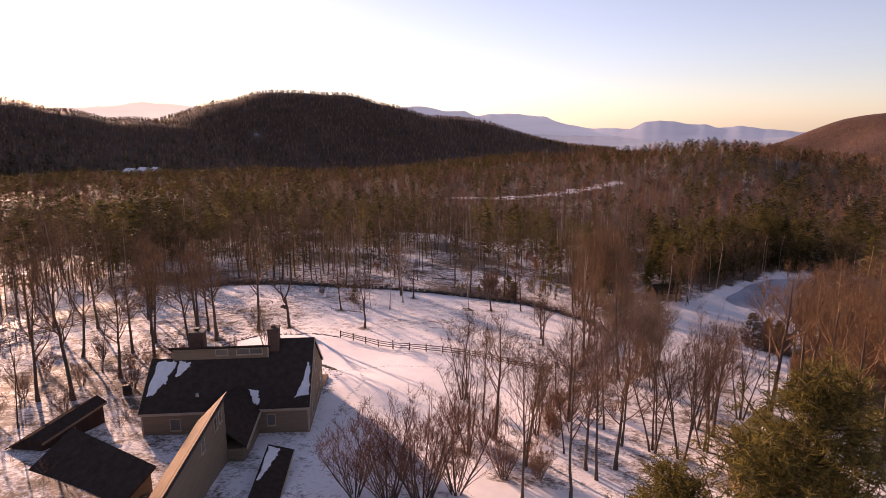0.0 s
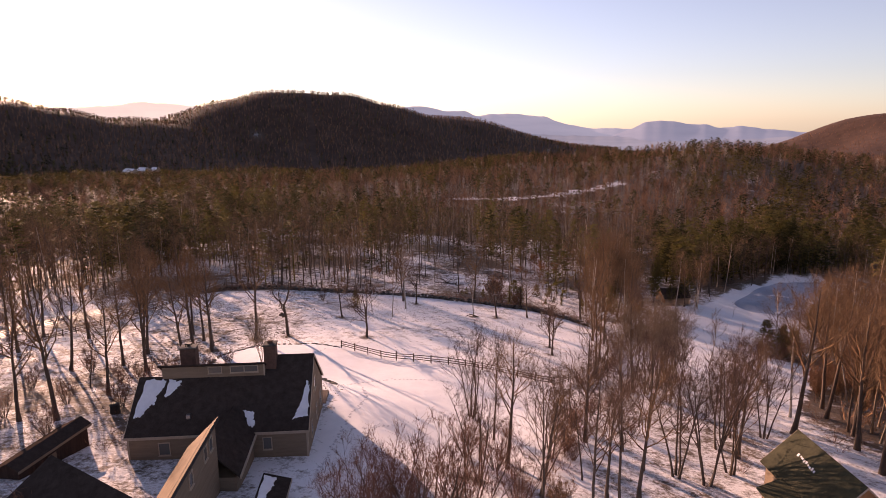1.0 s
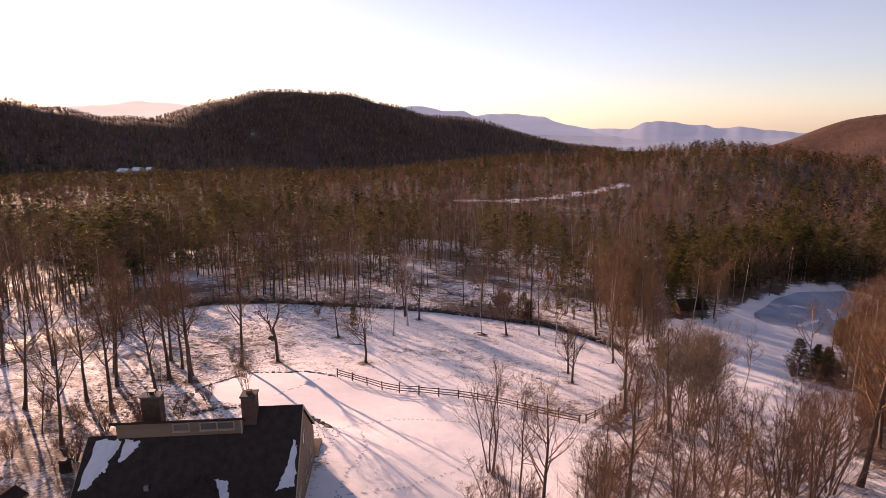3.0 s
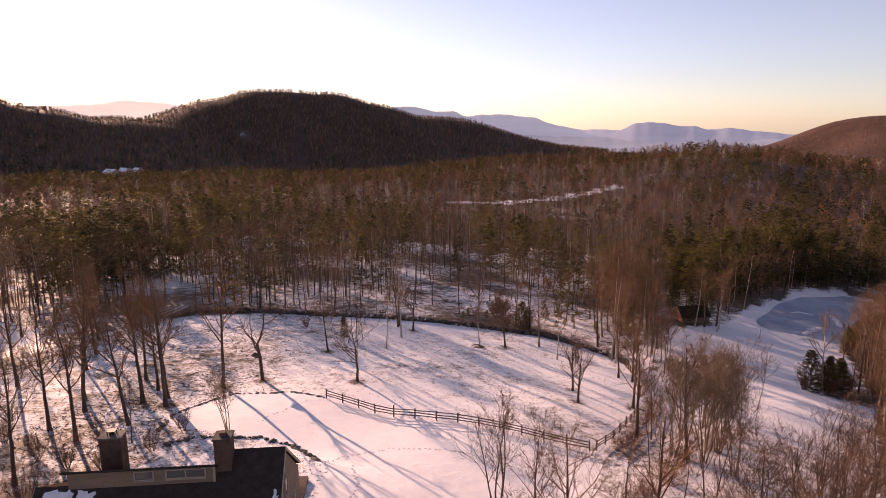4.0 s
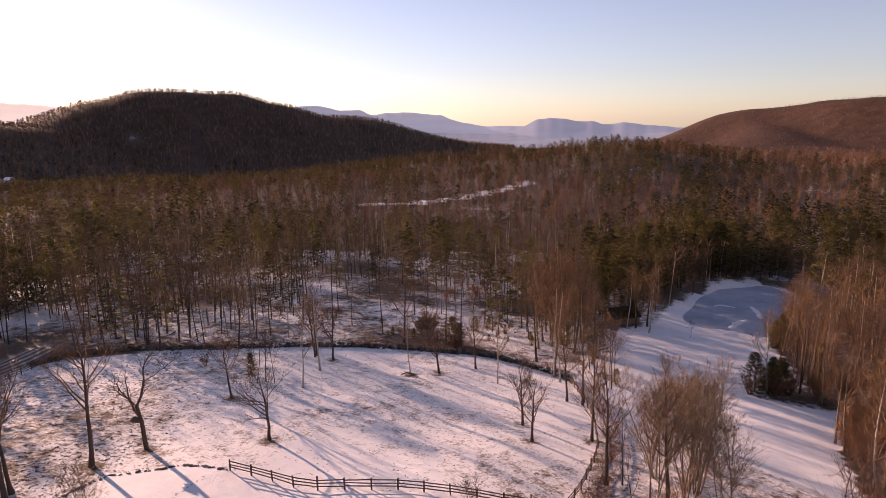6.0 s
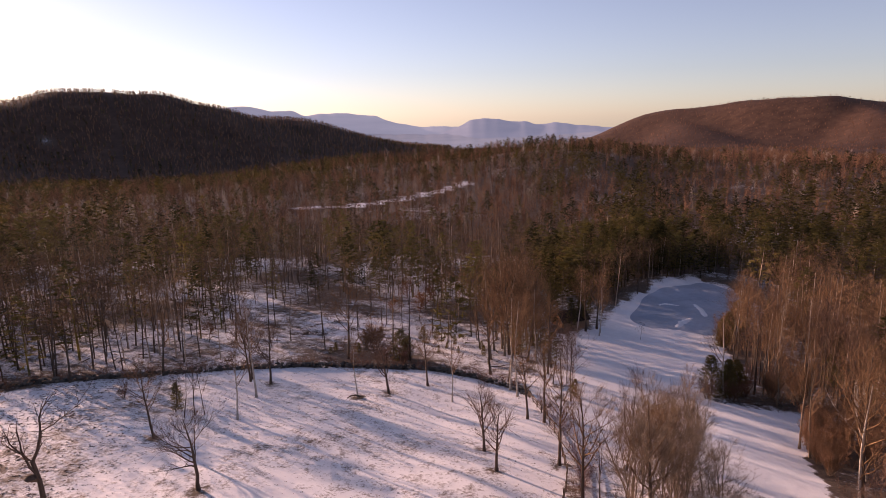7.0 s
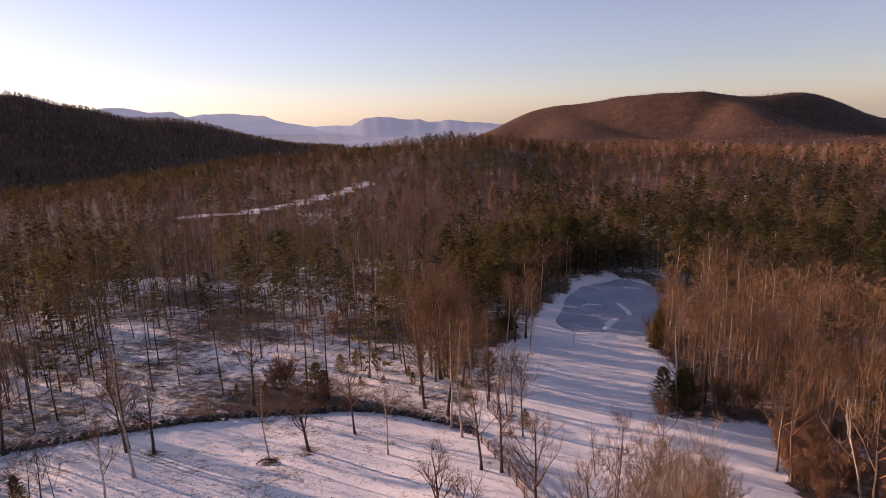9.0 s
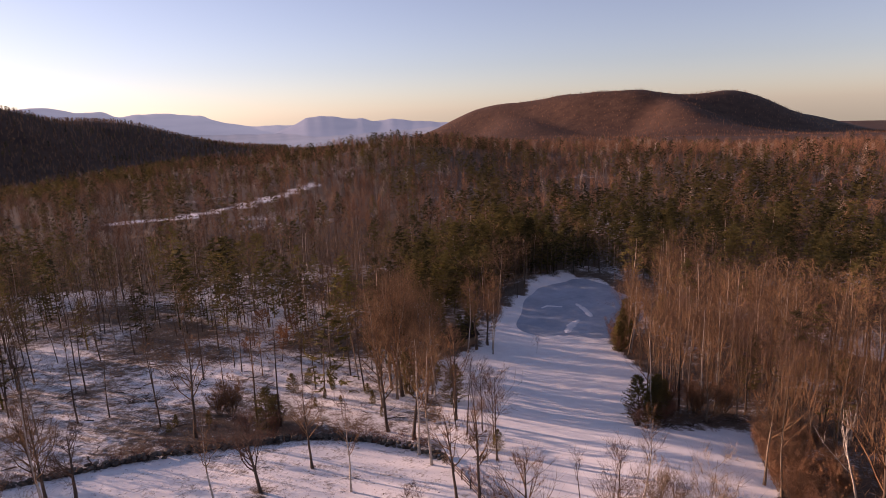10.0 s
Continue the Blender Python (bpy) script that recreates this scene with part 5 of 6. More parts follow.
def window(parent, axis, place, a0, a1, z0, z1, out=-1, panes=1):
    """A window on a wall that faces along axis: frame, sill and panes."""
    t = 0.07
    def rng_box(p0, p1, q0, q1, r0, r1):
        return (p0, p1, q0, q1, r0, r1) if axis == "y" else (q0, q1, p0, p1, r0, r1)
    d0, d1 = sorted((place + out * 0.005, place + out * 0.07))
    bars = [(a0 - t, a0, z0 - t, z1 + t), (a1, a1 + t, z0 - t, z1 + t), (a0, a1, z1, z1 + t), (a0, a1, z0 - t, z0)]
    for i in range(1, panes):
        m = a0 + (a1 - a0) * i / panes
        bars.append((m - 0.035, m + 0.035, z0, z1))
    w = part("window", boxed(*[rng_box(p, q, d0, d1, r, s) for p, q, r, s in bars]), TRIM, parent)
    g0, g1 = sorted((place + out * 0.004, place + out * 0.03))
    for i in range(panes):
        m0, m1 = a0 + (a1 - a0) * i / panes, a0 + (a1 - a0) * (i + 1) / panes
        part("pane", boxed(rng_box(m0 + 0.01, m1 - 0.01, g0, g1, z0 + 0.01, z1 - 0.01)), GLASS, w)
    s0, s1 = sorted((place + out * 0.002, place + out * 0.13))
    part("sill", boxed(rng_box(a0 - 0.1, a1 + 0.1, s0, s1, z0 - t - 0.05, z0 - t)), TRIM, w)


def chimney(parent, u, v, wide, deep, z0, z1, cap):
    c = part("chimney", boxed((u - wide / 2, u + wide / 2, v - deep / 2, v + deep / 2, z0, z1), bevel=0.02), BRICK, parent, "sooty brick chimney")
    part("chimney_crown", boxed((u - wide / 2 - 0.08, u + wide / 2 + 0.08, v - deep / 2 - 0.08, v + deep / 2 + 0.08, z1, z1 + 0.14), bevel=0.02), STONE, c)
    if cap:
        part("chimney_cap", boxed((u - 0.3, u + 0.3, v - 0.3, v + 0.3, z1 + 0.4, z1 + 0.47), (u - 0.26, u - 0.2, v - 0.26, v - 0.2, z1 + 0.14, z1 + 0.4), (u + 0.2, u + 0.26, v + 0.2, v + 0.26, z1 + 0.14, z1 + 0.4), (u - 0.15, u + 0.15, v - 0.15, v + 0.15, z1 + 0.14, z1 + 0.36)), DARKMETAL, c, "dark metal chimney cap")
    else:
        part("flue", boxed((u - 0.2, u + 0.2, v - 0.2, v + 0.2, z1 + 0.14, z1 + 0.4)), BRICK, c)


def snow_patch(name, parent_matrix, outline, plane, label, thick=0.05):
    """A thin sheet of snow on a roof: an outline in u, v, lifted by plane(u, v), with a ragged rim."""
    rng = np.random.default_rng(len(outline) * 7)
    pts = []
    for (a, b), (c, d) in zip(outline, outline[1:] + outline[:1]):
        for k in np.linspace(0, 1, 9)[:-1]:
            pts.append((a + (c - a) * k + rng.normal() * 0.06, b + (d - b) * k + rng.normal() * 0.06))
    bm = bmesh.new()
    low = [bm.verts.new((u, v, plane(u, v) + 0.008)) for u, v in pts]
    cu, cv = np.mean([p[0] for p in pts]), np.mean([p[1] for p in pts])
    top = [bm.verts.new((cu + (u - cu) * 0.93, cv + (v - cv) * 0.93, plane(cu + (u - cu) * 0.93, cv + (v - cv) * 0.93) + thick)) for u, v in pts]
    n = len(pts)
    for i in range(n):
        bm.faces.new((low[i], low[(i + 1) % n], top[(i + 1) % n], top[i]))
    bm.faces.new(top)
    bmesh.ops.recalc_face_normals(bm, faces=bm.faces[:])
    bmesh.ops.triangulate(bm, faces=[f for f in bm.faces if len(f.verts) > 4])
    ob = part(name, bm, SNOW, None)
    ob.matrix_basis = parent_matrix
    tagged(ob, label, "snow", "snow on the roofs")


HOUSE = pose(-12.95, 55.3, 1.2, 0, 0, 5.5)


def build_house():
    house = tagged(new("house"), "weathered brown clapboard house with dark shingled roof and clerestory", "house")
    house.matrix_basis = HOUSE
    W, D, E, R = -15.9, 12.1, 3.02, 7.9      # width (to -u), depth, eaves, ridge
    V = 5.9                                   # the ridge's place
    k, kr = (R - E) / V, 0.77
    # walls
    part("wall", boxed((W, 0, 0, 0.25, -1.2, E - 0.03)), SIDING, house)
    part("wall", boxed((W, 0, D - 0.25, D, -2.5, R - kr * (D - V) - 0.3)), SIDING, house)
    rear = R - kr * (D - V)
    gable = [(0.25, -2.5), (D - 0.25, -2.5), (D - 0.25, rear - 0.3), (V, R - 0.3), (0.25, E)]
    part("gable_wall", extruded(gable, "x", -0.25, 0.0), SIDING, house)
    low_gable = [(0.25, -2.5), (D - 0.25, -2.5), (D - 0.25, 2.5), (4.4, 6.2), (0.25, E)]
    part("gable_wall", extruded(low_gable, "x", W, W + 0.25), SIDING, house)
    part("corner_board", boxed((-0.14, 0.03, -0.03, 0.1, -1.2, E - 0.1)), TRIM, house)
    part("corner_board", boxed((W - 0.03, W + 0.12, -0.03, 0.1, -1.2, E - 0.1)), TRIM, house)
    part("foundation", boxed((W + 0.02, -0.02, 0.02, D - 0.02, -3.5, -0.9)), STONE, house)
    # roofs
    o = 0.18
    part("roof", slab(bmesh.new(), [(-4.35, -o, E - k * o), (o * 0.6, -o, E - k * o), (o * 0.6, V, R), (-4.35, V, R)], 0.2), SHINGLE, house)
    part("roof", slab(bmesh.new(), [(W - o, -o, E - k * o), (-4.355, -o, E - k * o), (-4.355, 4.4, E + k * 4.4), (W - o, 4.4, E + k * 4.4)], 0.2), SHINGLE, house)
    part("roof", slab(bmesh.new(), [(W - o, 4.41, E + k * 4.4), (-14.2, 4.41, E + k * 4.4), (-14.2, D + o, 2.6), (W - o, D + o, 2.6)], 0.2), SHINGLE, house)
    part("roof", slab(bmesh.new(), [(-4.3, V + 0.01, R), (o * 0.6, V + 0.01, R), (o * 0.6, D + o, rear - kr * o), (-4.3, D + o, rear - kr * o)], 0.2), SHINGLE, house)
    part("fascia", boxed((W - o, o * 0.6, -o - 0.05, -o - 0.005, E - k * o - 0.27, E - k * o - 0.02)), TRIM, house, "pale painted fascia board")
    part("rake_board", slab(bmesh.new(), [(W - o - 0.055, -o, E - k * o - 0.02), (W - o - 0.005, -o, E - k * o - 0.02), (W - o - 0.005, 4.4, E + k * 4.4 - 0.02), (W - o - 0.055, 4.4, E + k * 4.4 - 0.02)], 0.24), TRIM, house)
    for u in (o * 0.6 + 0.005,):
        bm = slab(bmesh.new(), [(u, -o, E - k * o - 0.02), (u + 0.05, -o, E - k * o - 0.02), (u + 0.05, V, R - 0.02), (u, V, R - 0.02)], 0.24)
        part("rake_board", bm, TRIM, house)
        bm = slab(bmesh.new(), [(u, V, R - 0.02), (u + 0.05, V, R - 0.02), (u + 0.05, D + o, rear - kr * o - 0.02), (u, D + o, rear - kr * o - 0.02)], 0.24)
        part("rake_board", bm, TRIM, house)
    # clerestory
    c0, c1, cv, ct = -13.9, -4.4, 4.2, 7.85
    cl = part("clerestory", extruded([(cv, 5.6), (cv, ct - 0.1), (D - 0.3, 2.75), (D - 0.3, 1.0)], "x", c0, c1), SIDING, house)
    part("clerestory_roof", slab(bmesh.new(), [(c0 - 0.3, cv - 0.3, ct + 0.1), (c1 + 0.1, cv - 0.3, ct + 0.1), (c1 + 0.1, D + o, 2.6), (c0 - 0.3, D + o, 2.6)], 0.16), SHINGLE, cl)
    for a, b, n in ((-9.6, -8.45, 1), (-7.55, -5.05, 2)):
        window(house, "y", cv, a, b, 6.95, 7.5, -1, n)
    part("trim_board", boxed((c1 - 0.1, c1 + 0.02, cv - 0.03, cv + 0.1, 6.3, ct - 0.08)), TRIM, house)
    chimney(house, -3.95, 5.3, 1.1, 1.2, 4.5, 9.2, False)
    chimney(house, -12.7, 8.5, 1.5, 1.1, 2.5, 8.0, True)
    window(house, "y", 0.0, -4.0, -3.3, 1.1, 2.2)
    window(house, "y", 0.0, -13.2, -12.3, 1.0, 2.1)
    for v in (2.2, 6.0, 9.2):
        window(house, "x", 0.0, v, v + 1.0, 0.9, 2.2, 1)
    window(house, "x", 0.0, 5.4, 6.4, 4.2, 5.4, 1)
    part("roof_vent", boxed((-11.0, -10.6, 1.0, 1.4, 3.3, 4.25), bevel=0.04), METAL, house, "small snow-capped metal roof vent")
    part("porch", boxed((-5, 0.3, 12.15, 15.5, -4.0, -0.4)), FENCEWOOD, house, "dark wooden side porch")
    return k, E


HK, HE = build_house()


def main_roof(u, v):
    return HE + HK * v


for shape in ([(-15.35, 4.1), (-13.55, 4.15), (-13.6, 3.6), (-13.95, 3.1), (-14.1, 2.4), (-14.7, 1.9), (-15.0, 1.3), (-15.75, 1.25)], [(-13.25, 4.1), (-12.1, 4.0), (-12.2, 3.5), (-12.8, 3.0), (-13.4, 2.75)], [(-0.35, 3.6), (-0.1, 3.2), (-0.05, 0.75), (-1.35, 0.7), (-0.9, 1.6)], [(-6.0, 1.5), (-5.1, 1.4), (-4.75, 0.3), (-5.2, 0.2)]):
    snow_patch("roof_snow", HOUSE, shape, main_roof, "patch of old snow left on the dark roof")


def build_wing():
    """The wing in front, with a high wall and a roof that falls towards the sun."""
    wing = tagged(new("house_wing"), "tall narrow house wing with sunlit cedar-shingled shed roof", "house")
    wing.matrix_basis = HOUSE
    hi, lo, a, b = -6.2, -8.3, -6.4, -24.0
    for v0, v1 in ((a - 0.2, a), (b, b + 0.2)):
        part("end_wall", extruded([(hi, -1.0), (hi, 7.2), (lo, 5.05), (lo, -1.0)], "y", v0, v1), SIDING, wing)
    part("high_wall", boxed((hi - 0.2, hi, b + 0.2, a - 0.2, -1.0, 7.15)), SIDING, wing)
    part("low_wall", boxed((lo, lo + 0.2, b + 0.2, a - 0.2, -1.0, 5.0)), SIDING, wing)
    part("roof", slab(bmesh.new(), [(lo - 0.25, b - 0.3, 4.95), (hi + 0.25, b - 0.3, 7.55), (hi + 0.25, a + 0.3, 7.55), (lo - 0.25, a + 0.3, 4.95)], 0.16), CEDAR, wing, "sunlit tan cedar shingles")
    part("fascia", boxed((hi + 0.255, hi + 0.3, b - 0.3, a + 0.3, 7.25, 7.53)), DARKMETAL, wing)
    for v in (-8.2, -9.6, -13.0):
        window(wing, "x", hi, v, v + 0.7, 5.6, 6.6, 1)
    link = tagged(new("house_link"), "low dark-roofed passage joining wing and house", "house")
    link.matrix_basis = HOUSE
    part("wall", boxed((-9.0, -4.9, -6.3, -0.02, -1.0, 2.2)), SIDING, link)
    part("roof", slab(bmesh.new(), [(-6.9, -6.35, 4.6), (-4.6, -6.35, 2.35), (-4.6, 0.2, 2.75), (-6.9, 2.1, 4.6)], 0.18), SHINGLE, link)
    part("roof", slab(bmesh.new(), [(-9.2, -6.35, 2.4), (-6.91, -6.35, 4.6), (-6.91, 2.1, 4.6), (-9.2, 0.2, 2.75)], 0.18), SHINGLE, link)
    part("rake_board", slab(bmesh.new(), [(-4.58, -6.4, 2.33), (-4.45, -6.4, 2.33), (-4.45, -0.5, 2.8), (-4.58, -0.5, 2.8)], 0.2), TRIM, link)
    low = tagged(new("lean_to"), "low lean-to with dark roof carrying a strip of snow", "outbuilding")
    low.matrix_basis = HOUSE
    part("wall", boxed((-2.4, -0.75, -14.6, -6.7, -1.0, 1.75)), SIDING, low)
    part("roof", slab(bmesh.new(), [(-2.7, -15, 2.55), (-0.5, -15, 1.95), (-0.5, -6.4, 1.95), (-2.7, -6.4, 2.55)], 0.15), SHINGLE, low)
    part("fascia", boxed((-0.495, -0.44, -15, -6.4, 1.75, 1.94)), TRIM, low)
    snow_patch("roof_snow", HOUSE, [(-2.55, -6.7), (-1.6, -6.7), (-1.75, -8.5), (-2.3, -11.5), (-2.55, -12)], lambda u, v: 2.55 - 0.2727 * (u + 2.7), "strip of snow lying on the lean-to roof")
    deck = tagged(new("deck"), "dark wooden deck with frosted slats between the wings", "deck")
    deck.matrix_basis = HOUSE
    part("frame", boxed((-5.95, -2.8, -18, -6.6, -1.0, 0.5)), FENCEWOOD, deck)
    for i in range(38):
        part("board", boxed((-5.9, -2.85, -17.9 + i * 0.295, -17.9 + i * 0.295 + 0.24, 0.504, 0.55)), LATTICE if 22 < i < 34 else FENCEWOOD, deck)


build_wing()


def gable_building(name, m, half, a, b, eave, ridge, wall_mat, roof_mat, label, front_mat=None):
    """A small gabled building along local y from a to b."""
    ob = tagged(new(name), label, "outbuilding")
    ob.matrix_basis = m
    g = [(-half, -1.5), (-half, eave), (0, ridge - 0.12), (half, eave), (half, -1.5)]
    part("gable_wall", extruded(g, "y", a, a + 0.15), front_mat or wall_mat, ob)
    part("gable_wall", extruded(g, "y", b - 0.15, b), wall_mat, ob)
    for s in (-1, 1):
        x0, x1 = sorted((s * half, s * (half - 0.15)))
        part("wall", boxed((x0, x1, a + 0.15, b - 0.15, -1.5, eave - 0.02)), wall_mat, ob)
        k = (ridge - eave) / half
        e = half + 0.35
        part("roof", slab(bmesh.new(), [(0.002 * s, a - 0.35, ridge), (s * e, a - 0.35, ridge - k * e), (s * e, b + 0.35, ridge - k * e), (0.002 * s, b + 0.35, ridge)], 0.12), roof_mat, ob)
        part("rake_board", slab(bmesh.new(), [(0.01 * s, a - 0.39, ridge - 0.02), (s * e, a - 0.39, ridge - k * e - 0.02), (s * e, a - 0.355, ridge - k * e - 0.02), (0.01 * s, a - 0.355, ridge - 0.02)], 0.16), TRIM, ob)
        part("rake_board", slab(bmesh.new(), [(0.01 * s, b + 0.355, ridge - 0.02), (s * e, b + 0.355, ridge - k * e - 0.02), (s * e, b + 0.39, ridge - k * e - 0.02), (0.01 * s, b + 0.39, ridge - 0.02)], 0.16), TRIM, ob)
    return ob


REDWOOD = varied("orange-brown boards", (0.2, 0.09, 0.04), (0.42, 0.22, 0.1), 5, stretch=(3, 3, 0.3), distance=0.01)
DARKBOARD = varied("dark stained boards", (0.03, 0.018, 0.014), (0.075, 0.045, 0.034), 5, stretch=(3, 3, 0.3), distance=0.01)
shed = tagged(new("garden_shed"), "narrow dark-stained garden shed with uneven pitched roof beside the trees", "outbuilding")
shed.matrix_basis = pose(-35.2, 53, 1.4, 0, 0, -8)
ends = [(-2.4, -1.5), (-2.4, 1.75), (0, 3.0), (0.75, 2.55), (0.75, -1.5)]
part("gable_wall", extruded(ends, "y", -4.2, -4.05), DARKBOARD, shed)
part("gable_wall", extruded(ends, "y", 3.45, 3.6), DARKBOARD, shed)
part("wall", boxed((0.6, 0.75, -4.05, 3.45, -1.5, 2.5)), DARKBOARD, shed)
part("wall", boxed((-2.4, -2.25, -4.05, 3.45, -1.5, 1.7)), DARKBOARD, shed)
part("roof", slab(bmesh.new(), [(0.002, -4.5, 3.15), (1.0, -4.5, 2.55), (1.0, 3.9, 2.55), (0.002, 3.9, 3.15)], 0.12), SHINGLE, shed)
part("roof", slab(bmesh.new(), [(-2.75, -4.5, 1.72), (-0.002, -4.5, 3.15), (-0.002, 3.9, 3.15), (-2.75, 3.9, 1.72)], 0.12), SHINGLE, shed)
part("fascia", boxed((1.003, 1.04, -4.5, 3.9, 2.3, 2.52)), SIDING, shed)
part("door", boxed((0.755, 0.8, -1.2, -0.3, 0.0, 1.95)), SIDING, shed)
garage = tagged(new("garage"), "low garage under one dark shingled pitch", "outbuilding")
garage.matrix_basis = pose(-26.6, 45, 2.4, 0, 0, -31)
part("roof", slab(bmesh.new(), [(-5.9, -9, -1.6), (5.9, -9, -1.6), (5.9, 0, 3.3), (-5.9, 0, 3.3)], 0.18), SHINGLE, garage)
part("back_wall", boxed((-5.6, 5.6, -0.5, -0.3, -1.5, 3.0)), SIDING, garage)
for side in (-5.6, 5.4):
    part("side_wall", extruded([(-8.6, -2.8), (-0.5, -2.8), (-0.5, 2.8), (-8.6, -1.6)], "x", side, side + 0.2), SIDING, garage)
cottage = gable_building("green_roofed_cottage", pose(30.4, 53, -1.8, 0, 0, 2), 2.7, -8, 0, 4.3, 6.9, SIDING, GREENROOF, "brown cottage with mossy green roof among bare trees", REDWOOD)
part("porch_roof", slab(bmesh.new(), [(-4.9, -8.5, 3.3), (-2.75, -8.5, 4.2), (-2.75, -2.6, 4.2), (-4.9, -2.6, 3.3)], 0.14), GREENROOF, cottage)
part("porch_wall", boxed((-4.6, -2.75, -8.1, -3.0, -1.5, 3.25)), SIDING, cottage)
part("window", boxed((-2.0, -1.0, 0.0, 0.06, 1.8, 3.2)), GLASS, cottage)
strip = bmesh.new()
for k in range(9):
    u, v, w, ln = -1.32 + 0.02 * k + 0.03 * math.sin(k * 2.1), -4.3 + 0.29 * k, 0.07 + 0.03 * math.sin(k * 1.7), 0.2 + 0.05 * math.sin(k * 3.3)
    slab(strip, [(a, b, 6.94 + 0.963 * a) for a, b in ((u - w, v), (u + w, v + 0.04), (u + w * 0.8, v + ln), (u - w * 0.9, v + ln - 0.03))], 0.05)
strip_mesh = bpy.data.meshes.new("roof_snow")
strip.to_mesh(strip_mesh)
strip.free()
strip_mesh.materials.append(SNOW)
roof_strip = new("roof_snow", strip_mesh)
roof_strip.matrix_basis = pose(30.4, 53, -1.8, 0, 0, 2)
tagged(roof_strip, "thin strip of crumbling snow on the green roof", "snow")
pond_shed = gable_building("pond_shed", pose(67.8, 184.5, land_at(68, 184), 0, 0, -82), 2.8, -4, 4, 2.3, 4.4, SIDING, SHINGLE, "small wooden shed with sunlit orange end by the pond", REDWOOD)
part("door", boxed((-0.6, 0.6, -4.06, -4.0, 0.0, 2.0)), SIDING, pond_shed)


# ---------------------------------------------------------------- fences and stones
def build_fence(nodes, label):
    rng = np.random.default_rng(33)
    spots = along(nodes, 2.6)
    if math.dist(spots[-1], nodes[-1]) > 0.8:
        spots.append(nodes[-1])
    fence = tagged(new("rail_fence"), label, "fence", "rail fences")
    feet = [Vector((x, y, land_at(x, y))) for x, y in spots]
    fence.location = feet[0]
    for i, p in enumerate(feet):
        h = 1.5 if i % 8 == 4 else 1.22 + 0.06 * rng.random()
        bm = boxed((-0.07, 0.07, -0.07, 0.07, -0.3, h), bevel=0.015)
        bm.transform(Matrix.Translation(p - feet[0]) @ pose(0, 0, 0, rng.normal() * 1.5, rng.normal() * 1.5, rng.random() * 90))
        part("post", bm, FENCEWOOD, fence)
        if i:
            q = feet[i - 1]
            w = (p - q)
            for z in (0.38, 0.72, 1.05):
                a, b = q - feet[0] + Vector((0, 0, z + rng.normal() * 0.03)), p - feet[0] + Vector((0, 0, z + rng.normal() * 0.03))
                bm = boxed((-0.5, 0.5, -0.03, 0.03, -0.05, 0.05))
                m = Matrix.Translation((a + b) / 2) @ (b - a).to_track_quat("X", "Z").to_matrix().to_4x4() @ Matrix.Diagonal(((b - a).length + 0.1, 1, 1, 1))
                bm.transform(m)
                part("rail", bm, FENCEWOOD, fence)


build_fence([(-17, 95), (-13.3, 93), (-11.1, 91.4), (-8.6, 90.1), (-5.7, 89.9), (-0.2, 89.5), (5.2, 87.8), (10.3, 86.1), (15.5, 84.7)], "weathered grey three-rail wooden fence crossing the snow")
build_fence([(15.6, 85.2), (18.5, 88.9), (22.5, 95), (25.4, 100.5), (29.1, 110.5), (30.7, 118), (31.6, 123.5), (32.6, 129)], "weathered rail fence running downhill beside bare trees")
build_fence([(-68, 78), (-62.5, 100), (-59.5, 112), (-57, 122), (-55, 135), (-54.3, 147)], "low wooden fence along the lane")


def stone_shape(rng, size):
    bm = bmesh.new()
    bmesh.ops.create_icosphere(bm, subdivisions=1, radius=0.5)
    sx, sy, sz = size * (0.8 + 0.7 * rng.random()), size * (0.7 + 0.5 * rng.random()), size * (0.45 + 0.35 * rng.random())
    for v in bm.verts:
        v.co = Vector((v.co.x * sx, v.co.y * sy, v.co.z * sz)) * (0.8 + 0.4 * rng.random())
    return bm


def build_edging(nodes, label, size):
    """A line of flat stones, each one a piece."""
    rng = np.random.default_rng(44)
    ob = tagged(new("stone_edging"), label, "stones", "garden stones")
    shapes = []
    for _ in range(6):
        me = bpy.data.meshes.new("stone")
        bm = stone_shape(rng, size)
        bm.to_mesh(me)
        bm.free()
        me.materials.append(STONE)
        shapes.append(me)
    for x, y in along(nodes, size * 0.8):
        if rng.random() < 0.18:
            continue
        s = new("stone", shapes[int(rng.integers(6))])
        s.parent = ob
        x, y = x + rng.normal() * 0.1, y + rng.normal() * 0.1
        big = 0.55 + 0.75 * rng.random()
        s.matrix_basis = pose(x, y, land_at(x, y) + size * 0.05, 0, 0, rng.random() * 360) @ Matrix.Diagonal((big * 1.2, big, big * 0.7, 1))


build_edging([(-32.7, 82), (-33, 86.9), (-32, 90.2), (-30.5, 93), (-28.8, 95.6), (-25.5, 96.2), (-22.2, 97), (-19.2, 96), (-17.2, 95.2)], "low curved line of dark field stones edging the lawn", 0.42)
build_edging([(-30.3, 78.6), (-28.5, 80), (-26.6, 80.8), (-23.9, 81.1), (-21.2, 81.3), (-18.7, 80.3), (-16.7, 79), (-14.5, 76.2)], "curved low garden wall of flat dark stones", 0.65)


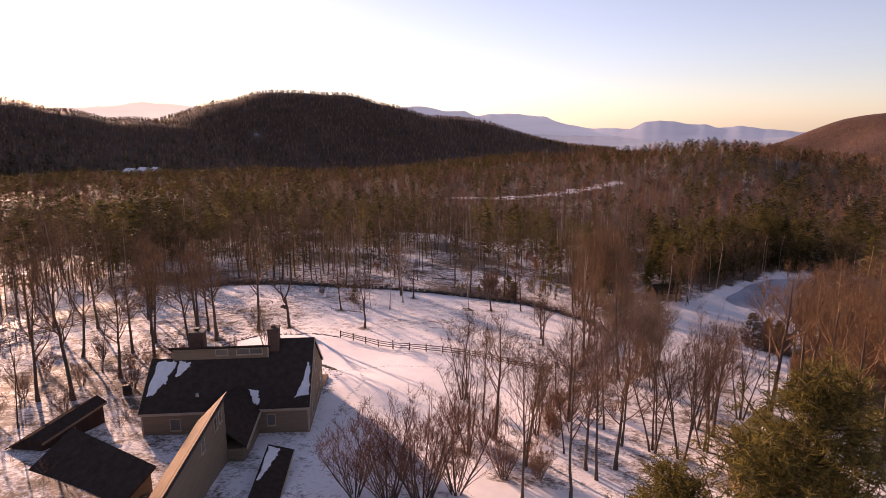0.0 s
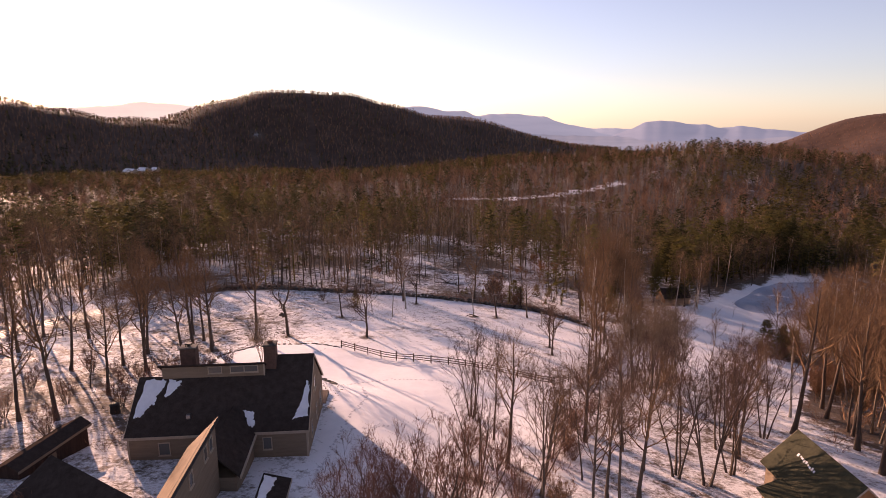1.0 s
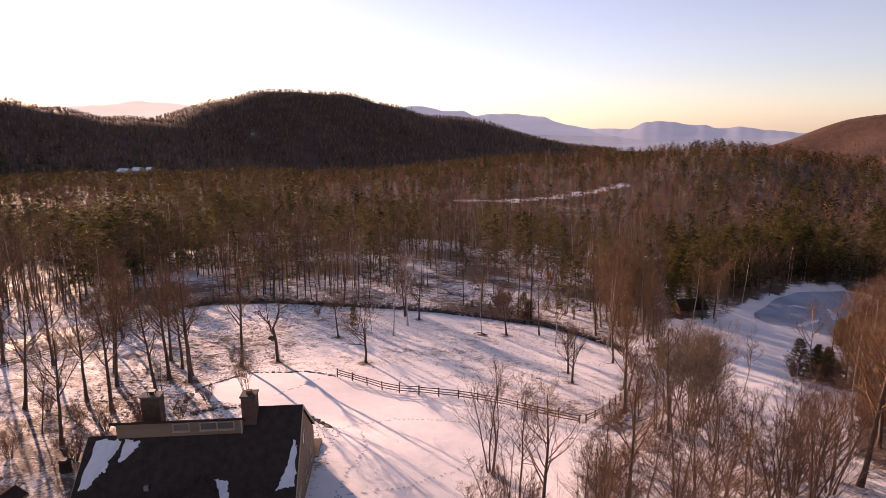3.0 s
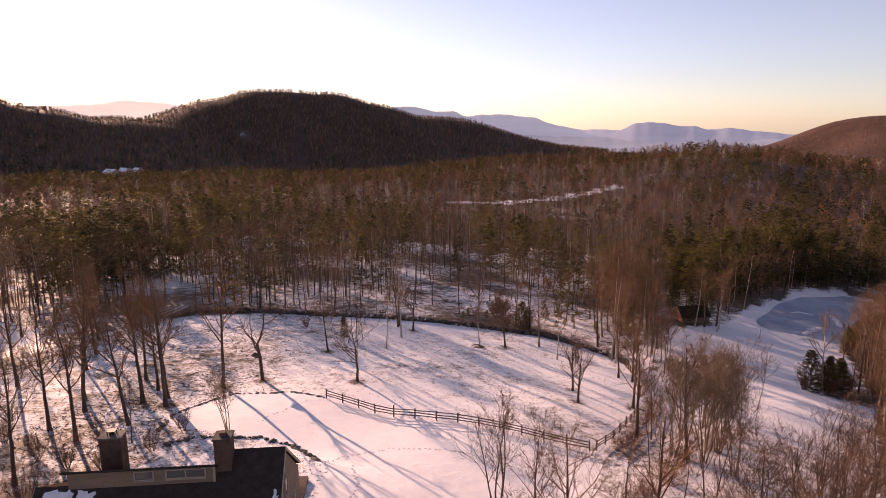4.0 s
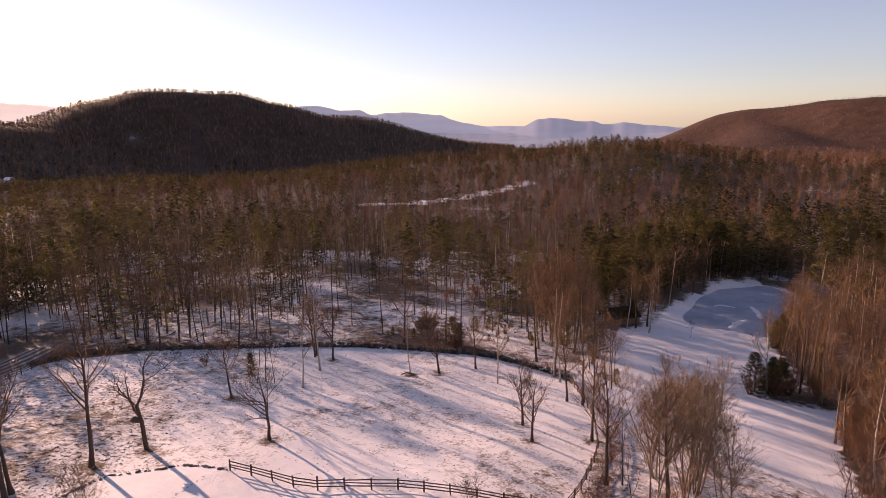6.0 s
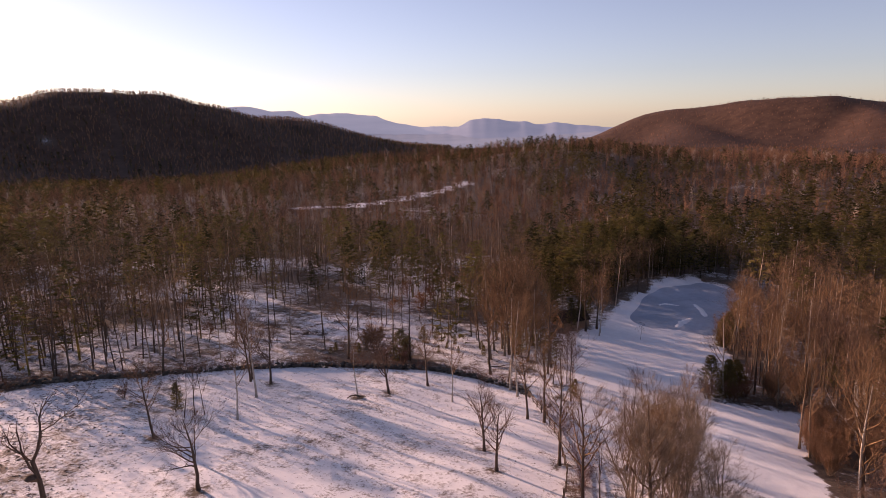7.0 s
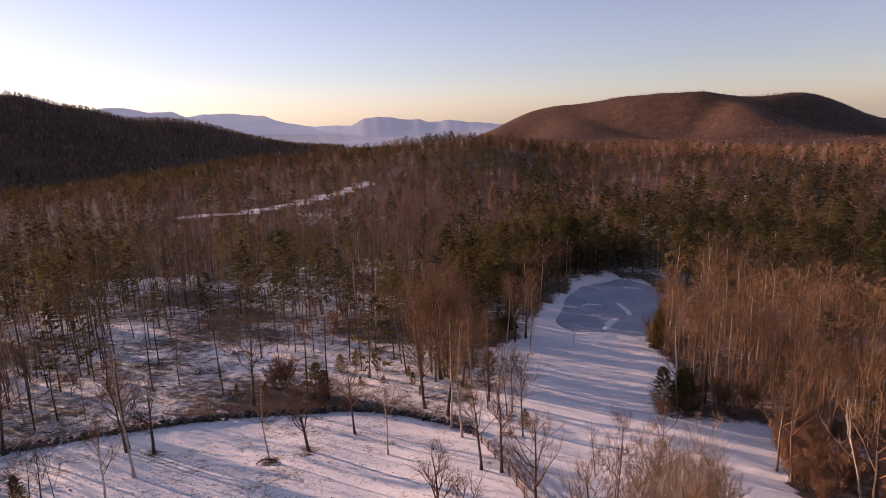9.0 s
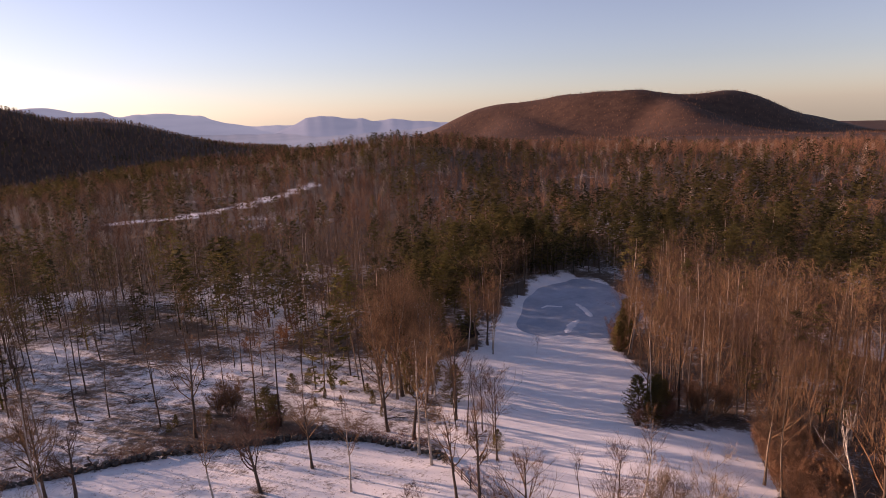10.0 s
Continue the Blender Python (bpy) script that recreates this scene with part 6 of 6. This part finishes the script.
def build_field_wall():
    """The old dry stone wall round the meadow, tumbled stones in one piece."""
    rng = np.random.default_rng(55)
    nodes = [(-56, 139), (-52, 143), (-44, 145), (-35.2, 146), (-26.4, 146.2), (-14, 147.6), (-5.9, 148.2), (2.8, 148.1), (11.7, 146.3), (20.8, 144.3), (27.6, 139.9), (31.8, 134), (33.2, 129.5)]
    pieces = []
    for level, lift in ((0, 0.1), (1, 0.4), (2, 0.68)):
        for x, y in along(nodes, 0.4):
            if rng.random() < level * 0.25:
                continue
            bm = stone_shape(rng, 0.72)
            bm.verts.index_update()
            v = np.array([vv.co[:] for vv in bm.verts])
            f = np.array([[vv.index for vv in ff.verts] for ff in bm.faces])
            bm.free()
            a = rng.random() * 6.28
            x1, y1 = x + rng.normal() * 0.22, y + rng.normal() * 0.22
            v = np.stack([v[:, 0] * math.cos(a) - v[:, 1] * math.sin(a) + x1, v[:, 0] * math.sin(a) + v[:, 1] * math.cos(a) + y1, v[:, 2] + land_at(x, y) + lift], -1)
            pieces.append((v, f))
    v, f = joined(*pieces)
    tagged(new("stone_wall", mesh_of("stone_wall", v, f, STONE)), "tumbled dark dry stone wall curving round the snowy meadow", "wall", kind="stuff")


build_field_wall()


# ---------------------------------------------------------------- single things
def build_near_pine(x, y, top, depth, arms, seed):
    """A full old pine: short arms thick with needle tufts, broad below and rounded at the top."""
    rng = np.random.default_rng(seed)
    h = top - land_at(x, y)
    pts, rad = grow(rng, np.array([0, 0, -0.3]), np.array([0, 0, 1.0]), h * 0.97, 0.26, 10, 0.02, 0.08, 0.12)
    lines, s, t = [], [], []
    for i in range(arms):
        down = depth * ((i + rng.random()) / arms) ** 0.8
        a = rng.random() * 6.28
        reach = (0.8 + 0.75 * down) * (0.3 + 0.75 * rng.random())
        root = np.array([0, 0, h - down - 0.25 * reach])
        ap, ar = grow(rng, root, np.array([math.cos(a), math.sin(a), 0.35]), reach, 0.026, 4, 0.2, 0.06, 0.3)
        lines.append((ap, ar))
        for k in range(8):
            q = 4 * (0.35 + 0.65 * (k + rng.random()) / 8)
            j0 = min(int(q), 3)
            c = ap[j0] + (ap[j0 + 1] - ap[j0]) * (q - j0) + rng.normal(size=3) * 0.16
            way = unit(ap[-1] - ap[0])
            for _ in range(20):
                d = unit(way * 0.5 + rng.normal(size=3))
                s.append(c + rng.normal(size=3) * 0.05)
                t.append(s[-1] + d * (0.11 + 0.15 * rng.random()))
    crown = joined(tubes(lines, 3), blades(rng, s, t, 0.011))
    ob = tree_thing("pine_tree", (pipes([(pts, rad)], 7), crown), BARK, NEEDLE_OLD, "tall full-crowned olive-green pine beside the flight path", "tree", "pines")
    ob.matrix_basis = pose(x, y, land_at(x, y), 0, 0, 40)


NEEDLE_OLD = varied("yellowed pine needles", (0.045, 0.041, 0.016), (0.145, 0.118, 0.042), 0.6, bumps=0, island=0.5, through_light=0.35)
build_near_pine(7.4, 9.6, 27.1, 8.5, 400, 71)
build_near_pine(6.1, 12.2, 23.7, 3.5, 120, 72)


def build_bin():
    x, y = -35.7, 64.2
    ob = tagged(new("compost_bin"), "dark round compost bin with a lid on snow", "bin")
    ob.location = (x, y, land_at(x, y))
    bm = bmesh.new()
    bmesh.ops.create_cone(bm, cap_ends=True, segments=20, radius1=0.52, radius2=0.46, depth=1.0, matrix=Matrix.Translation((0, 0, 0.5)))
    part("body", bm, DARKMETAL, ob)
    bm = bmesh.new()
    bmesh.ops.create_cone(bm, cap_ends=True, segments=20, radius1=0.55, radius2=0.3, depth=0.16, matrix=Matrix.Translation((0, 0, 1.08)))
    part("lid", bm, DARKMETAL, ob)


build_bin()


def build_feeder():
    """A shallow roofed feeding shelf fixed to a meadow tree."""
    x, y = -28.1, 102.1
    ob = tagged(new("bird_shelter"), "dark domed wooden bird shelter fixed to a meadow tree", "bird house")
    ob.location = (x, y, land_at(x, y) + 3.6)
    bm = bmesh.new()
    bmesh.ops.create_cone(bm, cap_ends=True, segments=18, radius1=0.55, radius2=0.15, depth=0.35, matrix=Matrix.Translation((0, 0, 0.3)))
    part("roof", bm, FENCEWOOD, ob)
    bm = bmesh.new()
    bmesh.ops.create_cone(bm, cap_ends=True, segments=18, radius1=0.45, radius2=0.45, depth=0.05, matrix=Matrix.Translation((0, 0, 0.0)))
    part("shelf", bm, FENCEWOOD, ob)
    part("bracket", boxed((0.0, 0.9, -0.06, 0.06, -0.3, -0.03)), FENCEWOOD, ob)


build_feeder()


def build_fallen_limb(x, y):
    """A thick bent limb lying in an arch, with its broken stub, at the foot of a birch."""
    rng = np.random.default_rng(81)
    arch = [np.array([-2.0 + 0.34 * k, 0.25 * math.sin(k * 0.5), 0.02 + 0.62 * math.sin(math.pi * (0.1 + 0.085 * k))]) for k in range(9)]
    lines = [(arch, [0.1 + 0.012 * k for k in range(9)])]
    lines.append(grow(rng, arch[-1], np.array([0.7, 0.1, -0.35]), 0.9, 0.2, 3, 0.1, 0.0, 0.8))
    for k in range(7):
        lines.append(grow(rng, arch[int(rng.integers(2, 9))], np.array([rng.normal(), rng.normal(), 0.35]), 0.5 + 0.5 * rng.random(), 0.035, 3, 0.25, 0.0, 0.3))
    v, f = tubes(lines, 7)
    ob = new("fallen_limb", mesh_of("fallen_limb", v, f, BARK))
    ob.matrix_basis = pose(x, y, land_at(x, y)) @ Matrix.Scale(0.68, 4)
    tagged(ob, "dark bent limb fallen in the meadow snow beside a birch", "fallen limb")


build_fallen_limb(4.9, 130.0)


def build_far_farm():
    """Long snow-roofed buildings in the valley."""
    for az, d, ln, turn in ((-27.4, 862, 18, 62), (-26.4, 870, 15, 66), (-25.5, 880, 11, 60)):
        x, y, _ = polar(az, d, 0)
        z = land_at(x, y)
        gable_building("farm_building", pose(x, y, z, 0, 0, turn), 6, -ln / 2, ln / 2, 9, 13, TRIM, SNOW, "distant long farm building with snow-covered roof")


build_far_farm()


# ---------------------------------------------------------------- marks in the snow
PACKED = varied("trodden snow", (0.42, 0.42, 0.46), (0.58, 0.58, 0.6), 6, bumps=0.2)


def build_footprints():
    """Trails of trodden prints across the lawn."""
    rng = np.random.default_rng(77)
    n = 7
    a = np.linspace(0, 2 * math.pi, n, endpoint=False)
    disc = np.stack([0.2 * np.cos(a), 0.11 * np.sin(a), np.zeros(n)], -1)
    face = np.array([(0, i, i + 1) for i in range(1, n - 1)])
    x, y = [], []
    for nodes in ([(-23.2, 85.9), (-21.8, 89), (-20.5, 91.5), (-19.2, 93.9)], [(-13.7, 75.8), (-12.2, 78.1), (-10.2, 79), (-8, 80.2), (-6.2, 80.8), (-3.5, 80.8), (-1.2, 80.6), (6, 78)], [(-11.5, 50), (-11, 60.6), (-9.6, 70), (-11, 76)], [(-11, 60.6), (-5.6, 62.8), (0.3, 69.3)]):
        for k, (px, py) in enumerate(along(nodes, 0.55)):
            x.append(px + rng.normal() * 0.12)
            y.append(py + rng.normal() * 0.12)
    x, y = np.array(x), np.array(y)
    scatter("footprints", [(disc, face)], x, y, 0.8 + 0.4 * rng.random(len(x)), PACKED, "trails of footprints trodden across the snowy lawn", "footprints", rng, lift=0.02)


build_footprints()


def build_pond_drifts():
    """Low drifts of snow blown across the pond ice."""
    for nodes, wide in (([(97.2, 179.9), (102.4, 183.8), (106.5, 185.8)], 1.2), ([(115.3, 196.5), (113.7, 191.2), (110.6, 185.1)], 1.0), ([(104.6, 199.2), (107.4, 200), (110.3, 196.6)], 0.6), ([(90.5, 181), (94, 178.8), (98, 176.2)], 1.2)):
        rng = np.random.default_rng(int(nodes[0][0]))
        spots = along(nodes, 0.6)
        bm = bmesh.new()
        rows = []
        for i, (px, py) in enumerate(spots):
            qx, qy = spots[min(i + 1, len(spots) - 1)]
            ox, oy = spots[max(i - 1, 0)]
            w = Vector((qx - ox, qy - oy, 0)).normalized()
            side = Vector((-w.y, w.x, 0)) * wide * (0.35 + 0.65 * math.sin(math.pi * (i + 0.5) / len(spots))) * (0.6 + 0.7 * rng.random())
            c = Vector((px, py, POND[6]))
            rows.append([bm.verts.new(c - side + Vector((0, 0, 0.004))), bm.verts.new(c + Vector((0, 0, 0.12))), bm.verts.new(c + side + Vector((0, 0, 0.004)))])
        for r, q in zip(rows, rows[1:]):
            for k in range(2):
                bm.faces.new((r[k], q[k], q[k + 1], r[k + 1]))
        bmesh.ops.recalc_face_normals(bm, faces=bm.faces[:])
        ob = part("snow_drift", bm, SNOW, None)
        tagged(ob, "low white drift of snow on the pond ice", "snow", "drifts on the pond")


build_pond_drifts()
